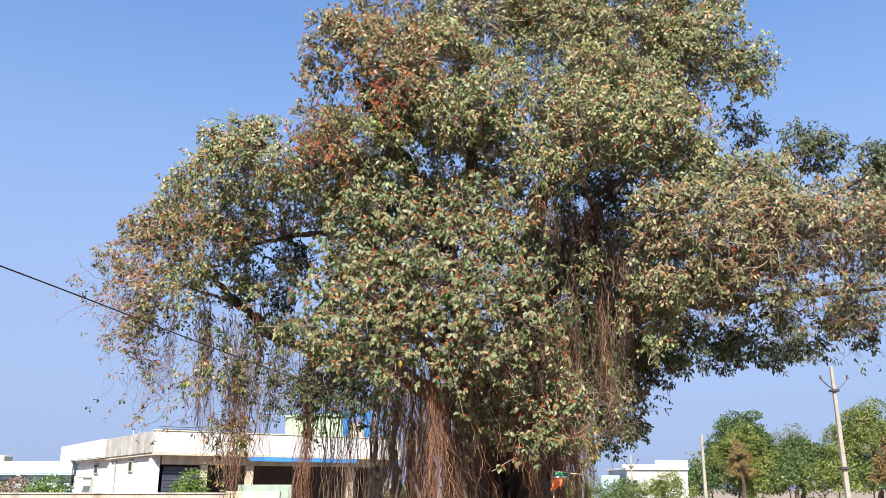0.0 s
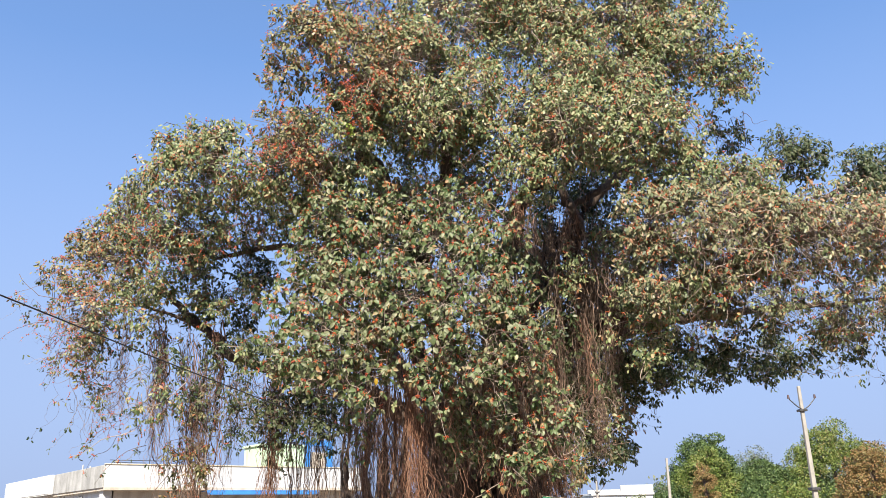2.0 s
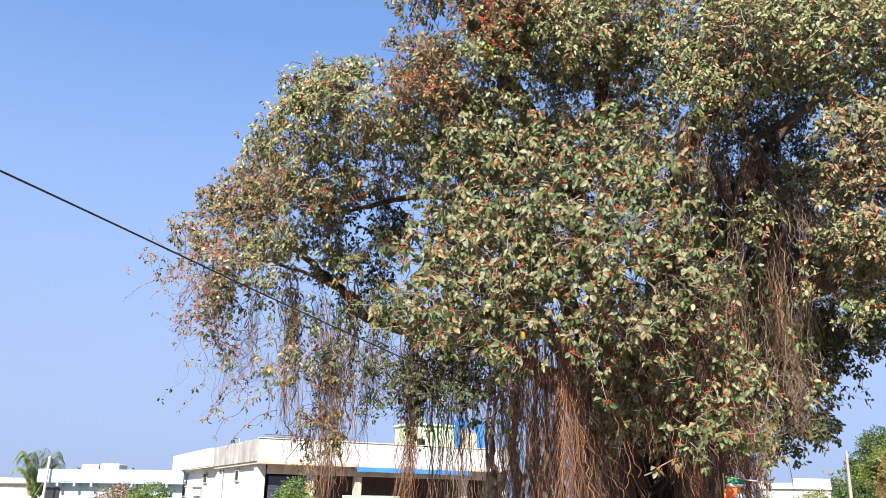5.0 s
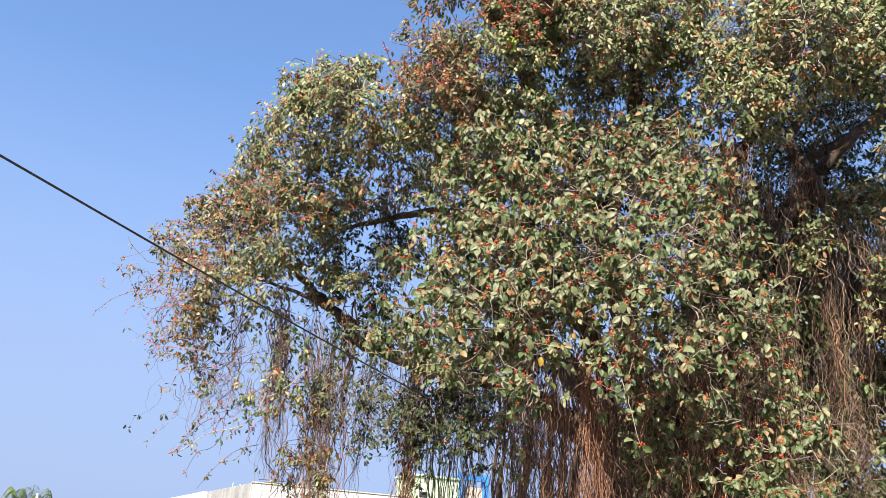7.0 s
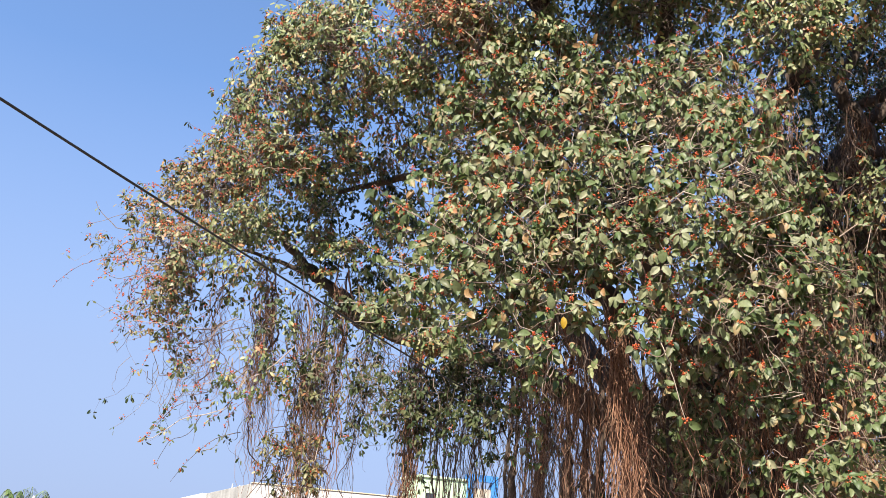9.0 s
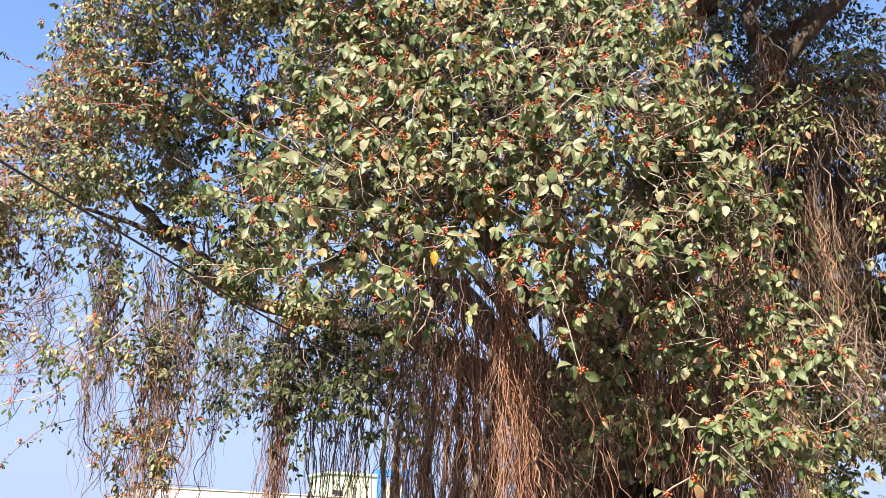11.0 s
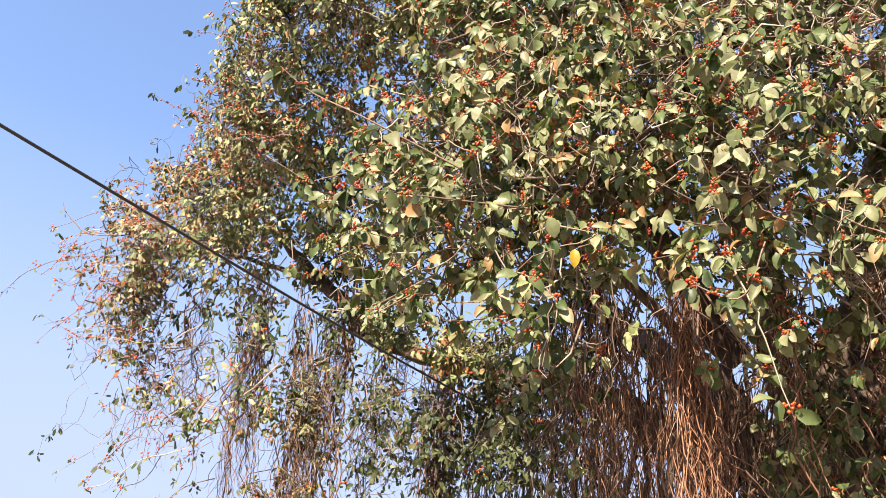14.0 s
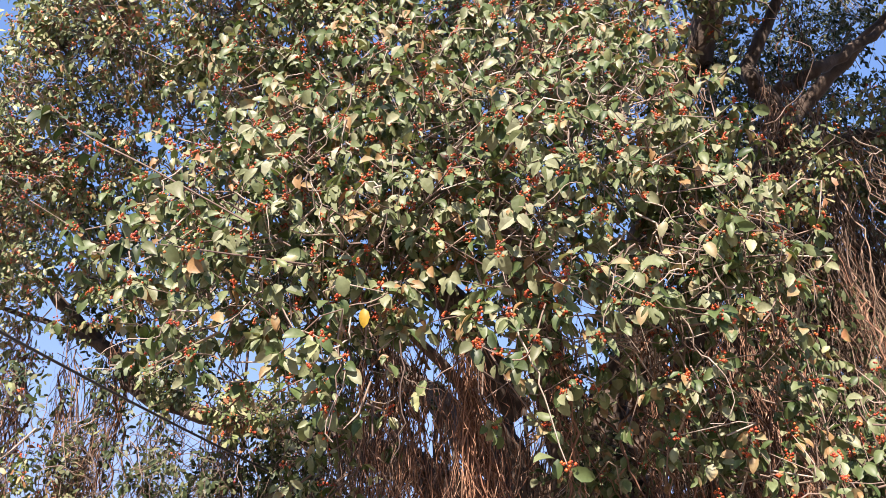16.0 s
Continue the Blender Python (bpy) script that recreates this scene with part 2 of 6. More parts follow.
TAWNY = leafy("tawny_leaf", [(0.0, (0.096, 0.092, 0.029)), (0.4, (0.192, 0.132, 0.050)), (0.8, (0.272, 0.144, 0.064)), (1.0, (0.248, 0.224, 0.096))], spread=0.6, patches=0.9)
# Aerial haze is mixed into these pale, greyed leaf tones.
HAZE = leafy("hazed_far_leaf", [(0.0, (0.088, 0.112, 0.072)), (0.5, (0.136, 0.160, 0.104)), (1.0, (0.200, 0.208, 0.144))], spread=0.6, patches=0.9)
FROND = leafy("palm_frond", [(0.0, (0.070, 0.115, 0.036)), (0.6, (0.135, 0.185, 0.068)), (1.0, (0.235, 0.250, 0.120))])


# ---- building blocks ----
def place(ob, parent):
    ob.parent = parent
    ob.matrix_parent_inverse = Matrix.Identity(4)
    return ob


def part(name, bm, material, parent=None, label="", at=None, smooth=False):
    """One bmesh as one mesh object under a thing or a part."""
    me = bpy.data.meshes.new(name)
    bm.to_mesh(me)
    bm.free()
    me.materials.append(material)
    if smooth:
        me.polygons.foreach_set("use_smooth", [True] * len(me.polygons))
    ob = new(name, me)
    if parent:
        place(ob, parent)
    if at is not None:
        ob.matrix_basis = at
    return tagged(ob, label)


def mesh_part(name, verts, faces, material, parent=None, label="", kind="", smooth=True):
    """Vertices (n, 3) and faces (m, 3 or 4) as one mesh object."""
    me = bpy.data.meshes.new(name)
    verts, faces = np.asarray(verts, np.float32), np.asarray(faces, np.int32)
    k = faces.shape[1]
    me.vertices.add(len(verts))
    me.vertices.foreach_set("co", verts.ravel())
    me.loops.add(faces.size)
    me.loops.foreach_set("vertex_index", faces.ravel())
    me.polygons.add(len(faces))
    me.polygons.foreach_set("loop_start", np.arange(0, faces.size, k, dtype=np.int32))
    me.polygons.foreach_set("loop_total", np.full(len(faces), k, np.int32))
    me.polygons.foreach_set("use_smooth", np.full(len(faces), smooth))
    me.update(calc_edges=True)
    me.materials.append(material)
    ob = new(name, me)
    if parent:
        place(ob, parent)
    return tagged(ob, label, kind=kind)


def thing(name, at, label, category, group=""):
    ob = new(name)
    ob.empty_display_size = 0.2
    ob.matrix_basis = at
    return tagged(ob, label, category, group)


def box(size, centre=(0, 0, 0), bevel=0.0):
    bm = bmesh.new()
    bmesh.ops.create_cube(bm, size=1, matrix=Matrix.Translation(centre) @ Matrix.Diagonal((*size, 1)))
    if bevel:
        bmesh.ops.bevel(bm, geom=bm.edges[:], offset=bevel, segments=1, affect="EDGES")
    return bm


def boxes(*specs):
    bm = bmesh.new()
    for size, centre in specs:
        bmesh.ops.create_cube(bm, size=1, matrix=Matrix.Translation(centre) @ Matrix.Diagonal((*size, 1)))
    return bm


def tube_arrays(paths, radii, sides=3):
    """Tubes along paths (n, k, 3) with radii (n, k): vertices and quads."""
    paths, radii = np.asarray(paths, float), np.asarray(radii, float)
    n, k, _ = paths.shape
    tang = np.gradient(paths, axis=1)
    tang /= np.linalg.norm(tang, axis=2, keepdims=True) + 1e-9
    ref = np.where(np.abs(tang[..., 2:3]) > 0.8, np.array([1.0, 0.15, 0]), np.array([0, 0, 1.0]))
    u = np.cross(tang, ref)
    u /= np.linalg.norm(u, axis=2, keepdims=True) + 1e-9
    v = np.cross(tang, u)
    ang = np.arange(sides) * 2 * np.pi / sides
    ring = paths[:, :, None] + radii[:, :, None, None] * (np.cos(ang)[None, None, :, None] * u[:, :, None] + np.sin(ang)[None, None, :, None] * v[:, :, None])
    idx = np.arange(n * k * sides).reshape(n, k, sides)
    a, b = idx[:, :-1], idx[:, 1:]
    faces = np.stack([a, np.roll(a, -1, 2), np.roll(b, -1, 2), b], -1).reshape(-1, 4)
    return ring.reshape(-1, 3), faces


def smooth_path(points, count):
    """A Catmull-Rom line through points (k, 3 or 4), resampled."""
    p = np.asarray(points, float)
    p = np.vstack([2 * p[0] - p[1], p, 2 * p[-1] - p[-2]])
    out = []
    for t in np.linspace(0, len(p) - 3 - 1e-6, count):
        i, f = int(t), t - int(t)
        a, b, c, d = p[i:i + 4]
        out.append(0.5 * (2 * b + (c - a) * f + (2 * a - 5 * b + 4 * c - d) * f * f + (3 * b - a - 3 * c + d) * f ** 3))
    return np.array(out)


def round_limb(name, points, material, parent, seed, count=26, sides=10, knobs=0.12, label=""):
    """A tapered, knobbly limb: points are (x, y, z, radius)."""
    rng = np.random.default_rng(seed)
    p = smooth_path(points, count)
    path, rad = p[:, :3].copy(), np.maximum(p[:, 3], 0.006)
    path[1:-1] += rng.normal(0, 1, (count - 2, 3)) * rad[1:-1, None] * 0.25
    v, f = tube_arrays(path[None], rad[None], sides)
    centre = np.repeat(path, sides, 0)
    lump = 1 + knobs * rng.normal(0, 1, (len(v), 1))
    v = centre + (v - centre) * lump
    return mesh_part(name, v, f, material, parent, label)


# ---- leaves ----
LIGHTWARD = np.array([-0.12, -0.74, 0.55])     # leaves turn to the light
FULLNESS = 1.4                                # how thickly the crown is leaved

LEAF_SHAPE = np.array([(0, 0, 0), (-0.36, 0.24, 0.11), (0, 0.26, 0), (0.36, 0.24, 0.09), (-0.48, 0.56, 0.10), (0, 0.6, -0.05), (0.48, 0.58, 0.13), (-0.30, 0.86, -0.03), (0, 0.88, -0.16), (0.30, 0.88, -0.06), (0, 1.0, -0.24)])
LEAF_FACES = np.array([(0, 2, 1), (0, 3, 2), (1, 2, 5), (1, 5, 4), (2, 3, 6), (2, 6, 5), (4, 5, 8), (4, 8, 7), (5, 6, 9), (5, 9, 8), (7, 8, 10), (8, 9, 10)])


def unit(v):
    return v / (np.linalg.norm(v, axis=-1, keepdims=True) + 1e-9)


FAR_SHAPE = np.array([(0, 0, 0), (-0.42, 0.42, 0.04), (0.42, 0.42, 0.04), (-0.27, 0.92, -0.07), (0.27, 0.92, -0.07)])
FAR_FACES = np.array([(0, 2, 1), (1, 2, 4), (1, 4, 3)])


def leaf_arrays(base, along, facing, length, width, fine=False):
    """Leaves at base, pointing along, their upper faces towards facing."""
    y = unit(along)
    x = unit(np.cross(y, facing))
    z = np.cross(x, y)
    s, faces = (LEAF_SHAPE, LEAF_FACES) if fine else (FAR_SHAPE, FAR_FACES)
    v = base[:, None] + length[:, None, None] * (s[None, :, 1:2] * y[:, None] + s[None, :, 2:3] * z[:, None]) + width[:, None, None] * s[None, :, 0:1] * x[:, None]
    f = faces[None] + (np.arange(len(base)) * len(s))[:, None, None]
    return v.reshape(-1, 3), f.reshape(-1, 3)


def shell_points(rng, centre, radii, count, inner=0.55, hollow=1.0, lightward=0.0):
    """Points in an uneven ball, crowded towards its skin and its sunny side, with hollows."""
    d = unit(rng.normal(0, 1, (count * 2, 3)))
    k = rng.normal(0, 2.2, (6, 3))
    ph = rng.uniform(0, 6.28, 6)
    wave = sum(np.sin(d @ k[i] + ph[i]) for i in range(6)) / 6
    r = (inner + (1 - inner) * rng.uniform(0, 1, count * 2) ** 0.5) * (1 + 0.42 * wave) * (1 + 0.06 * rng.normal(0, 1, count * 2))
    p = centre + d * r[:, None] * np.asarray(radii)
    cut = sum(np.sin(p @ (k[i] * 1.3) + ph[-i]) for i in range(6))
    keep = np.argsort(-(hollow * cut + lightward * (d @ LIGHTWARD) + rng.normal(0, 1.3, count * 2)))[:count]
    return p[keep], d[keep]


# ---- the ground ----
gx = np.array([-900, -300, -120, -60, -40, -30, -24, -18, -12, -9, -6, -3, 0, 3, 6, 9, 12, 18, 24, 30, 40, 60, 120, 300, 900], float)
gy = gx + 15
gz = [[0.05 * noise.noise((x * 0.21, y * 0.21, 0)) + 0.03 * noise.noise((x * 0.9, y * 0.9, 3)) - 0.03 for y in gy] for x in gx]
gv = np.array([(x, y, gz[i][j]) for i, x in enumerate(gx) for j, y in enumerate(gy)])
gn = len(gy)
gf = np.array([(i * gn + j, (i + 1) * gn + j, (i + 1) * gn + j + 1, i * gn + j + 1) for i in range(len(gx) - 1) for j in range(gn - 1)])
ground = mesh_part("ground", gv, gf, SOIL, label="dry brown dusty soil reaching the horizon", kind="structure")
ground["category"] = "ground"

# ---- the banyan ----
banyan = thing("banyan_tree", pose(1.0, 18.2, 0), "broad old banyan tree with fig clusters and hanging aerial roots", "tree")
ORIGIN = np.array([1.0, 18.2, 0.0])


class Bough:
    """Gathers the leaves, twigs and figs that one limb carries."""

    def __init__(self, seed, fine=False, wood=None):
        self.rng, self.fine, self.wood = np.random.default_rng(seed), fine, wood or TWIG
        self.leaves, self.twigs, self.figs, self.single = {}, [], [], []

    def rosettes(self, p, d, material, leaf=0.08, figs=0.4, twig=0.45, hub=None, per=(4, 8), droop=0.45, singles=0):
        rng, n = self.rng, len(p)
        axis = unit(0.75 * d + 0.45 * rng.normal(0, 1, (n, 3)) + np.array([0, -0.25, 0.05]))
        k = rng.integers(per[0], per[1] + 1, n)
        i = np.repeat(np.arange(n), k)
        m = len(i)
        # a whorl: leaves spread evenly round the shoot's tip
        u = unit(np.cross(axis, np.array([0.3, 0.2, 1.0]) + 0.2 * rng.normal(0, 1, (n, 3))))
        w = np.cross(axis, u)
        step = np.arange(m) - np.repeat(np.cumsum(k) - k, k)
        turn = 6.283 * step / k[i] + rng.uniform(0, 6.283, n)[i] + 0.35 * rng.normal(0, 1, m)
        side = u[i] * np.cos(turn)[:, None] + w[i] * np.sin(turn)[:, None]
        tilt = rng.uniform(0.55, 1.05, (m, 1))
        along = unit(axis[i] * (1.05 - tilt) + side * tilt + np.array([0, 0, -1]) * rng.uniform(0.2, 3.0 * droop, (m, 1)))
        facing = unit(0.9 * axis[i] + 0.9 * LIGHTWARD + (0.55 if self.fine else 0.7) * rng.normal(0, 1, (m, 3)))
        length = leaf * rng.uniform(0.65, 1.3, m)
        base = p[i] + along * (0.2 * length[:, None]) + 0.02 * rng.normal(0, 1, (m, 3))
        width = length * rng.uniform(*((0.46, 0.74) if self.fine else (0.36, 0.58)), m)
        if singles:
            near = np.argsort(base[:, 1])[:singles]
            self.single += [(base[j], along[j], facing[j], length[j], width[j]) for j in near]
            rest = np.setdiff1d(np.arange(m), near)
            base, along, facing, length, width = base[rest], along[rest], facing[rest], length[rest], width[rest]
        self.leaves.setdefault(material, []).append((base, along, facing, length, width))
        if hub is not None and twig:
            j = np.nonzero(rng.uniform(0, 1, n) < twig)[0]
            a, b = p[j], hub + 0.35 * (p[j] - hub) + 0.12 * rng.normal(0, 1, (len(j), 3))
            reach = np.linalg.norm(b - a, axis=1, keepdims=True)
            b = a + (b - a) * np.minimum(1, 0.75 / (reach + 1e-6))
            s = np.linspace(0, 1, 4)[None, :, None]
            bend = 0.14 * rng.normal(0, 1, (len(j), 1, 3)) + np.array([0, 0, -0.06])
            path = a[:, None] * (1 - s) + b[:, None] * s + bend * (s * (1 - s) * 4) + 0.012 * rng.normal(0, 1, (len(j), 4, 3))
            self.twigs.append((path, np.linspace(0.003, 0.0075, 4)[None] * rng.uniform(0.7, 1.3, (len(j), 1))))
        if figs:
            j = np.nonzero(rng.uniform(0, 1, n) < figs)[0]
            j = np.repeat(j, rng.integers(*((7, 14) if self.fine else (3, 7)), len(j)))
            self.figs.append(p[j] + 0.035 * axis[j] + (0.016 if self.fine else 0.02) * rng.normal(0, 1, (len(j), 3)))

    def tuft(self, x, y, z, r, rz=None, dense=1.0, material=None, figs=0.3, leaf=0.088, singles=0, twig=0.26, inner=0.5, hollow=1.0):
        centre, radii = np.array([x, y, z]), (r, r, rz or r)
        full = 1.0 if self.fine else FULLNESS
        p, d = shell_points(self.rng, centre, radii, int(220 * full * dense * r * (rz or r)) + 5, inner, hollow, 0.9)
        p = np.repeat(p, 3, 0) + (0.12 if self.fine else 0.07) * self.rng.normal(0, 1, (3 * len(p), 3))     # whorls sit in sprays of three
        d = np.repeat(d, 3, 0)
        self.rosettes(p, d, material or LEAF, leaf, figs * (1.0 if self.fine else 0.75), twig, centre, singles=singles)

    def dangle(self, x, y, z, wide, drop, count, material=None, leafy=1.0, figs=0.5, leaf=0.08, thick=0.006, out=0.1, steps=12):
        """Bare bent twigs that hang out of the crown, with a few rosettes at their tips."""
        rng = self.rng
        start = np.array([x, y, z]) + rng.normal(0, 1, (count, 3)) * np.array([wide, wide * 0.5, wide * 0.4])
        way = unit(rng.normal(0, 1, (count, 3)) * np.array([1, 0.6, 0.5]) + np.array([0, -out, -0.7]))
        path = [start]
        pace = drop / steps * rng.uniform(0.5, 1.3, (count, 1))
        for i in range(steps):
            way = unit(way + 0.62 * rng.normal(0, 1, (count, 3)) + np.array([0, 0, -0.22 if i < steps * 0.6 else 0.12]))
            path.append(path[-1] + way * pace)
        path = np.stack(path, 1)
        path[:, 1:-1] = 0.12 * path[:, :-2] + 0.76 * path[:, 1:-1] + 0.12 * path[:, 2:]
        self.twigs.append((path, np.linspace(thick, thick * 0.35, steps + 1)[None] * rng.uniform(0.6, 1.3, (count, 1))))
        for i in (steps, steps - 2, steps - 4):
            keep = rng.uniform(0, 1, count) < leafy * (0.9 if i == steps else 0.45)
            if keep.any():
                self.rosettes(path[keep, i], unit(way[keep] + np.array([0, -0.3, 0.1])), material or LEAF, leaf, figs, 0, per=(2, 6))

    def fruiting(self, x, y, z, wide, reach, count, way, figs=9, thick=0.0055, leaf=0.078, leafy=0.4):
        """Long curved bare twigs, set with small figs along most of their length."""
        rng, steps = self.rng, 10
        start = np.array([x, y, z]) + rng.normal(0, 1, (count, 3)) * wide
        head = unit(np.asarray(way, float) + 0.45 * rng.normal(0, 1, (count, 3)))
        curl = 0.10 * rng.normal(0, 1, (count, 3)) + np.array([0, 0, -0.05])
        pace = reach / steps * rng.uniform(0.5, 1.25, (count, 1))
        path = [start]
        for i in range(steps):
            head = unit(head + curl + 0.12 * rng.normal(0, 1, (count, 3)))
            path.append(path[-1] + head * pace)
        path = np.stack(path, 1)
        self.twigs.append((path, np.linspace(thick, thick * 0.4, steps + 1)[None] * rng.uniform(0.6, 1.3, (count, 1))))
        at = rng.uniform(2.5, steps - 0.01, (count, figs))
        low = at.astype(int)
        row = np.arange(count)[:, None]
        c = path[row, low] + (path[row, low + 1] - path[row, low]) * (at - low)[..., None]
        self.figs.append(c.reshape(-1, 3) + 0.013 * rng.normal(0, 1, (count * figs, 3)))
        for i in (5, 8, 10):
            keep = rng.uniform(0, 1, count) < leafy
            if keep.any():
                self.rosettes(path[keep, i], np.tile((0, -0.5, 0.2), (keep.sum(), 1)), LEAF_SHADE, leaf, 0, 0, per=(1, 4))

    def sprig(self, points, leaf):
        """One stout twig that reaches out of the crown with large leaves."""
        path = smooth_path(points, 12)
        self.twigs.append((path[None], np.linspace(0.008, 0.0035, 12)[None]))
        at = path[[3, 6, 8, 10, 11]]
        self.rosettes(at, unit(path[-1] - path[0] + self.rng.normal(0, 0.3, (5, 3))), LEAF_DARK, leaf, 0.6, 0, per=(2, 4))

    def switch(self, points, leaf=0.1, thick=0.007, at=(11,)):
        """One long pale bare twig that hangs out of the crown, with whorls at some of its joints."""
        path = smooth_path(points, 12) + 0.008 * self.rng.normal(0, 1, (12, 3))
        self.twigs.append((path[None], np.linspace(thick, thick * 0.5, 12)[None]))
        if at:
            q = path[list(at)]
            self.rosettes(q, np.tile((0.1, -0.8, 0.1), (len(q), 1)), LEAF_NEAR, leaf, 0.7, 0, per=(3, 6))

    def finish(self, label):
        for material, sets in self.leaves.items():
            base, along, facing, length, width = (np.concatenate(c) for c in zip(*sets))
            v, f = leaf_arrays(base, along, facing, length, width, self.fine)
            mesh_part("foliage", v - ORIGIN, f, material, banyan, label, "stuff")
        if self.twigs:
            vs, fs, off = [], [], 0
            for path, rad in self.twigs:
                v, f = tube_arrays(path, rad, 3)
                vs.append(v)
                fs.append(f + off)
                off += len(v)
            mesh_part("twig_mass", np.concatenate(vs) - ORIGIN, np.concatenate(fs), self.wood, banyan, "pale bare twigs" if self.wood is TWIG else "thin reddish twigs", "stuff")
        if self.figs:
            c = np.concatenate(self.figs)
            r = self.rng.uniform(*((0.0075, 0.0125) if self.fine else (0.009, 0.016)), (len(c), 1, 1))
            solid, sides = np.array([(1, 1, 1), (1, -1, -1), (-1, 1, -1), (-1, -1, 1)], float) * 0.75, np.array([(0, 1, 2), (0, 3, 1), (0, 2, 3), (1, 3, 2)])
            if self.fine:
                solid = np.array([(1, 0, 0), (-1, 0, 0), (0, 1, 0), (0, -1, 0), (0, 0, 1), (0, 0, -1)], float)
                sides = np.array([(0, 2, 4), (2, 1, 4), (1, 3, 4), (3, 0, 4), (2, 0, 5), (1, 2, 5), (3, 1, 5), (0, 3, 5)])
            v = (c[:, None] + r * solid[None]).reshape(-1, 3)
            f = sides[None] + (np.arange(len(c)) * len(solid))[:, None, None]
            mesh_part("fig_mass", v - ORIGIN, f.reshape(-1, 3), FIG, banyan, "small red ripe figs", "stuff")


def limb(points, seed, knobs=0.07, count=26, sides=10):
    p = np.array(points, float)
    p[:, :3] -= ORIGIN
    return round_limb("limb", p, BARK, banyan, seed, count, sides, knobs)


left_bough = Bough(11, wood=TWIG_RED)
limb([(0.2, 18.4, 3.2, 0.3), (-1.4, 18.4, 4.15, 0.13), (-2.61, 18.4, 4.37, 0.10), (-3.33, 18.4, 4.59, 0.10), (-4.0, 18.4, 4.93, 0.11), (-4.33, 18.4, 5.33, 0.09), (-4.75, 18.4, 5.68, 0.075), (-5.2, 18.2, 6.1, 0.055), (-5.6, 18.0, 6.6, 0.03)], 110, count=36)
limb([(-3.9, 18.3, 5.1, 0.06), (-5.0, 18.1, 5.6, 0.035), (-6.2, 17.8, 5.9, 0.015)], 111, sides=6)
limb([(0.3, 18.2, 4.4, 0.17), (-0.9, 17.2, 5.9, 0.15), (-2.2, 17.2, 6.7, 0.07), (-3.2, 17.8, 6.9, 0.055), (-4.2, 17.9, 6.7, 0.03)], 112)
left_bough.tuft(-6.55, 18.60, 7.02, 0.91, material=LEAF_RUST, figs=0.5, dense=0.85)
left_bough.tuft(-4.49, 16.40, 7.79, 0.79, dense=0.55)
left_bough.tuft(-6.08, 18.50, 7.79, 0.68, figs=0.5, dense=0.75)
left_bough.tuft(-3.66, 16.00, 7.82, 0.82, dense=0.55)
left_bough.tuft(-5.30, 17.00, 7.96, 0.44, dense=0.62)
left_bough.tuft(-2.96, 16.80, 7.18, 0.46, material=LEAF_RUST, figs=0.5, dense=0.3)
left_bough.tuft(-3.55, 17.00, 7.77, 0.39, dense=0.26)
left_bough.tuft(-3.80, 17.60, 7.05, 0.40, material=LEAF_RUST, figs=0.5, dense=0.26)
left_bough.tuft(-4.64, 16.30, 8.50, 0.36, dense=0.52)
left_bough.tuft(-3.98, 16.30, 8.68, 0.34, dense=0.52)
left_bough.tuft(-6.55, 17.60, 4.59, 0.34, material=LEAF_RUST, figs=0.5, dense=0.07, inner=0.0, leaf=0.08)
left_bough.tuft(-6.11, 17.60, 4.09, 0.41, dense=0.07, inner=0.0, leaf=0.08)
left_bough.tuft(-4.76, 16.40, 8.37, 0.45, dense=0.5)
left_bough.tuft(-4.06, 16.30, 8.53, 0.45, dense=0.5)
left_bough.tuft(-3.52, 16.20, 8.58, 0.37, dense=0.52)
# LEAF_SHADE tufts: shade inside this bough comes from their darkened leaf colour.
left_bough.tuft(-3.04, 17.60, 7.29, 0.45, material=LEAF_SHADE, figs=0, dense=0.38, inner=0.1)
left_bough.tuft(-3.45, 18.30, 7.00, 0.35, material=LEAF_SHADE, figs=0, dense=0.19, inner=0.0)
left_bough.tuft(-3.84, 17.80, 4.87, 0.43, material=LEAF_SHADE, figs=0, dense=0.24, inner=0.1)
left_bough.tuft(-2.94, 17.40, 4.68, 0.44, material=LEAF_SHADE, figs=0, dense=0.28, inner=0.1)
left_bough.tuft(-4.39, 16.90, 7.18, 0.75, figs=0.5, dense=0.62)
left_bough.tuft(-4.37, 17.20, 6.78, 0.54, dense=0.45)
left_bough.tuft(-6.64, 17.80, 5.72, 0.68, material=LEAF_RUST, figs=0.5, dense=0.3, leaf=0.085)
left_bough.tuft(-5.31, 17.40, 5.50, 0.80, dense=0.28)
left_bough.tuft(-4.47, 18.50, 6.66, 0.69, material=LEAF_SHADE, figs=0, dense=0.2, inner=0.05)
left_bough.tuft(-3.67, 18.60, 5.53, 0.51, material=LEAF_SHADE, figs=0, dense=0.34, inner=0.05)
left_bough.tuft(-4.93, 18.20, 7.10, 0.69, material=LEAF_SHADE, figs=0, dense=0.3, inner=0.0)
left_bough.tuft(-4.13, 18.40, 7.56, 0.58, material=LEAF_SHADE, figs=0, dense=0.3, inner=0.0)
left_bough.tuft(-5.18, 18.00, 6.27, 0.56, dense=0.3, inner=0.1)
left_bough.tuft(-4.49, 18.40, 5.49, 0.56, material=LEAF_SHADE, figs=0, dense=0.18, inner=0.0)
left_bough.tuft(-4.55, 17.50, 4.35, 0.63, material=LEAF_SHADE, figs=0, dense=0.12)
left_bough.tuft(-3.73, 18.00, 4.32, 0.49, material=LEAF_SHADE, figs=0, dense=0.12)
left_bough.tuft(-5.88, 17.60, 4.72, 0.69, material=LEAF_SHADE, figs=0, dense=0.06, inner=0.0)
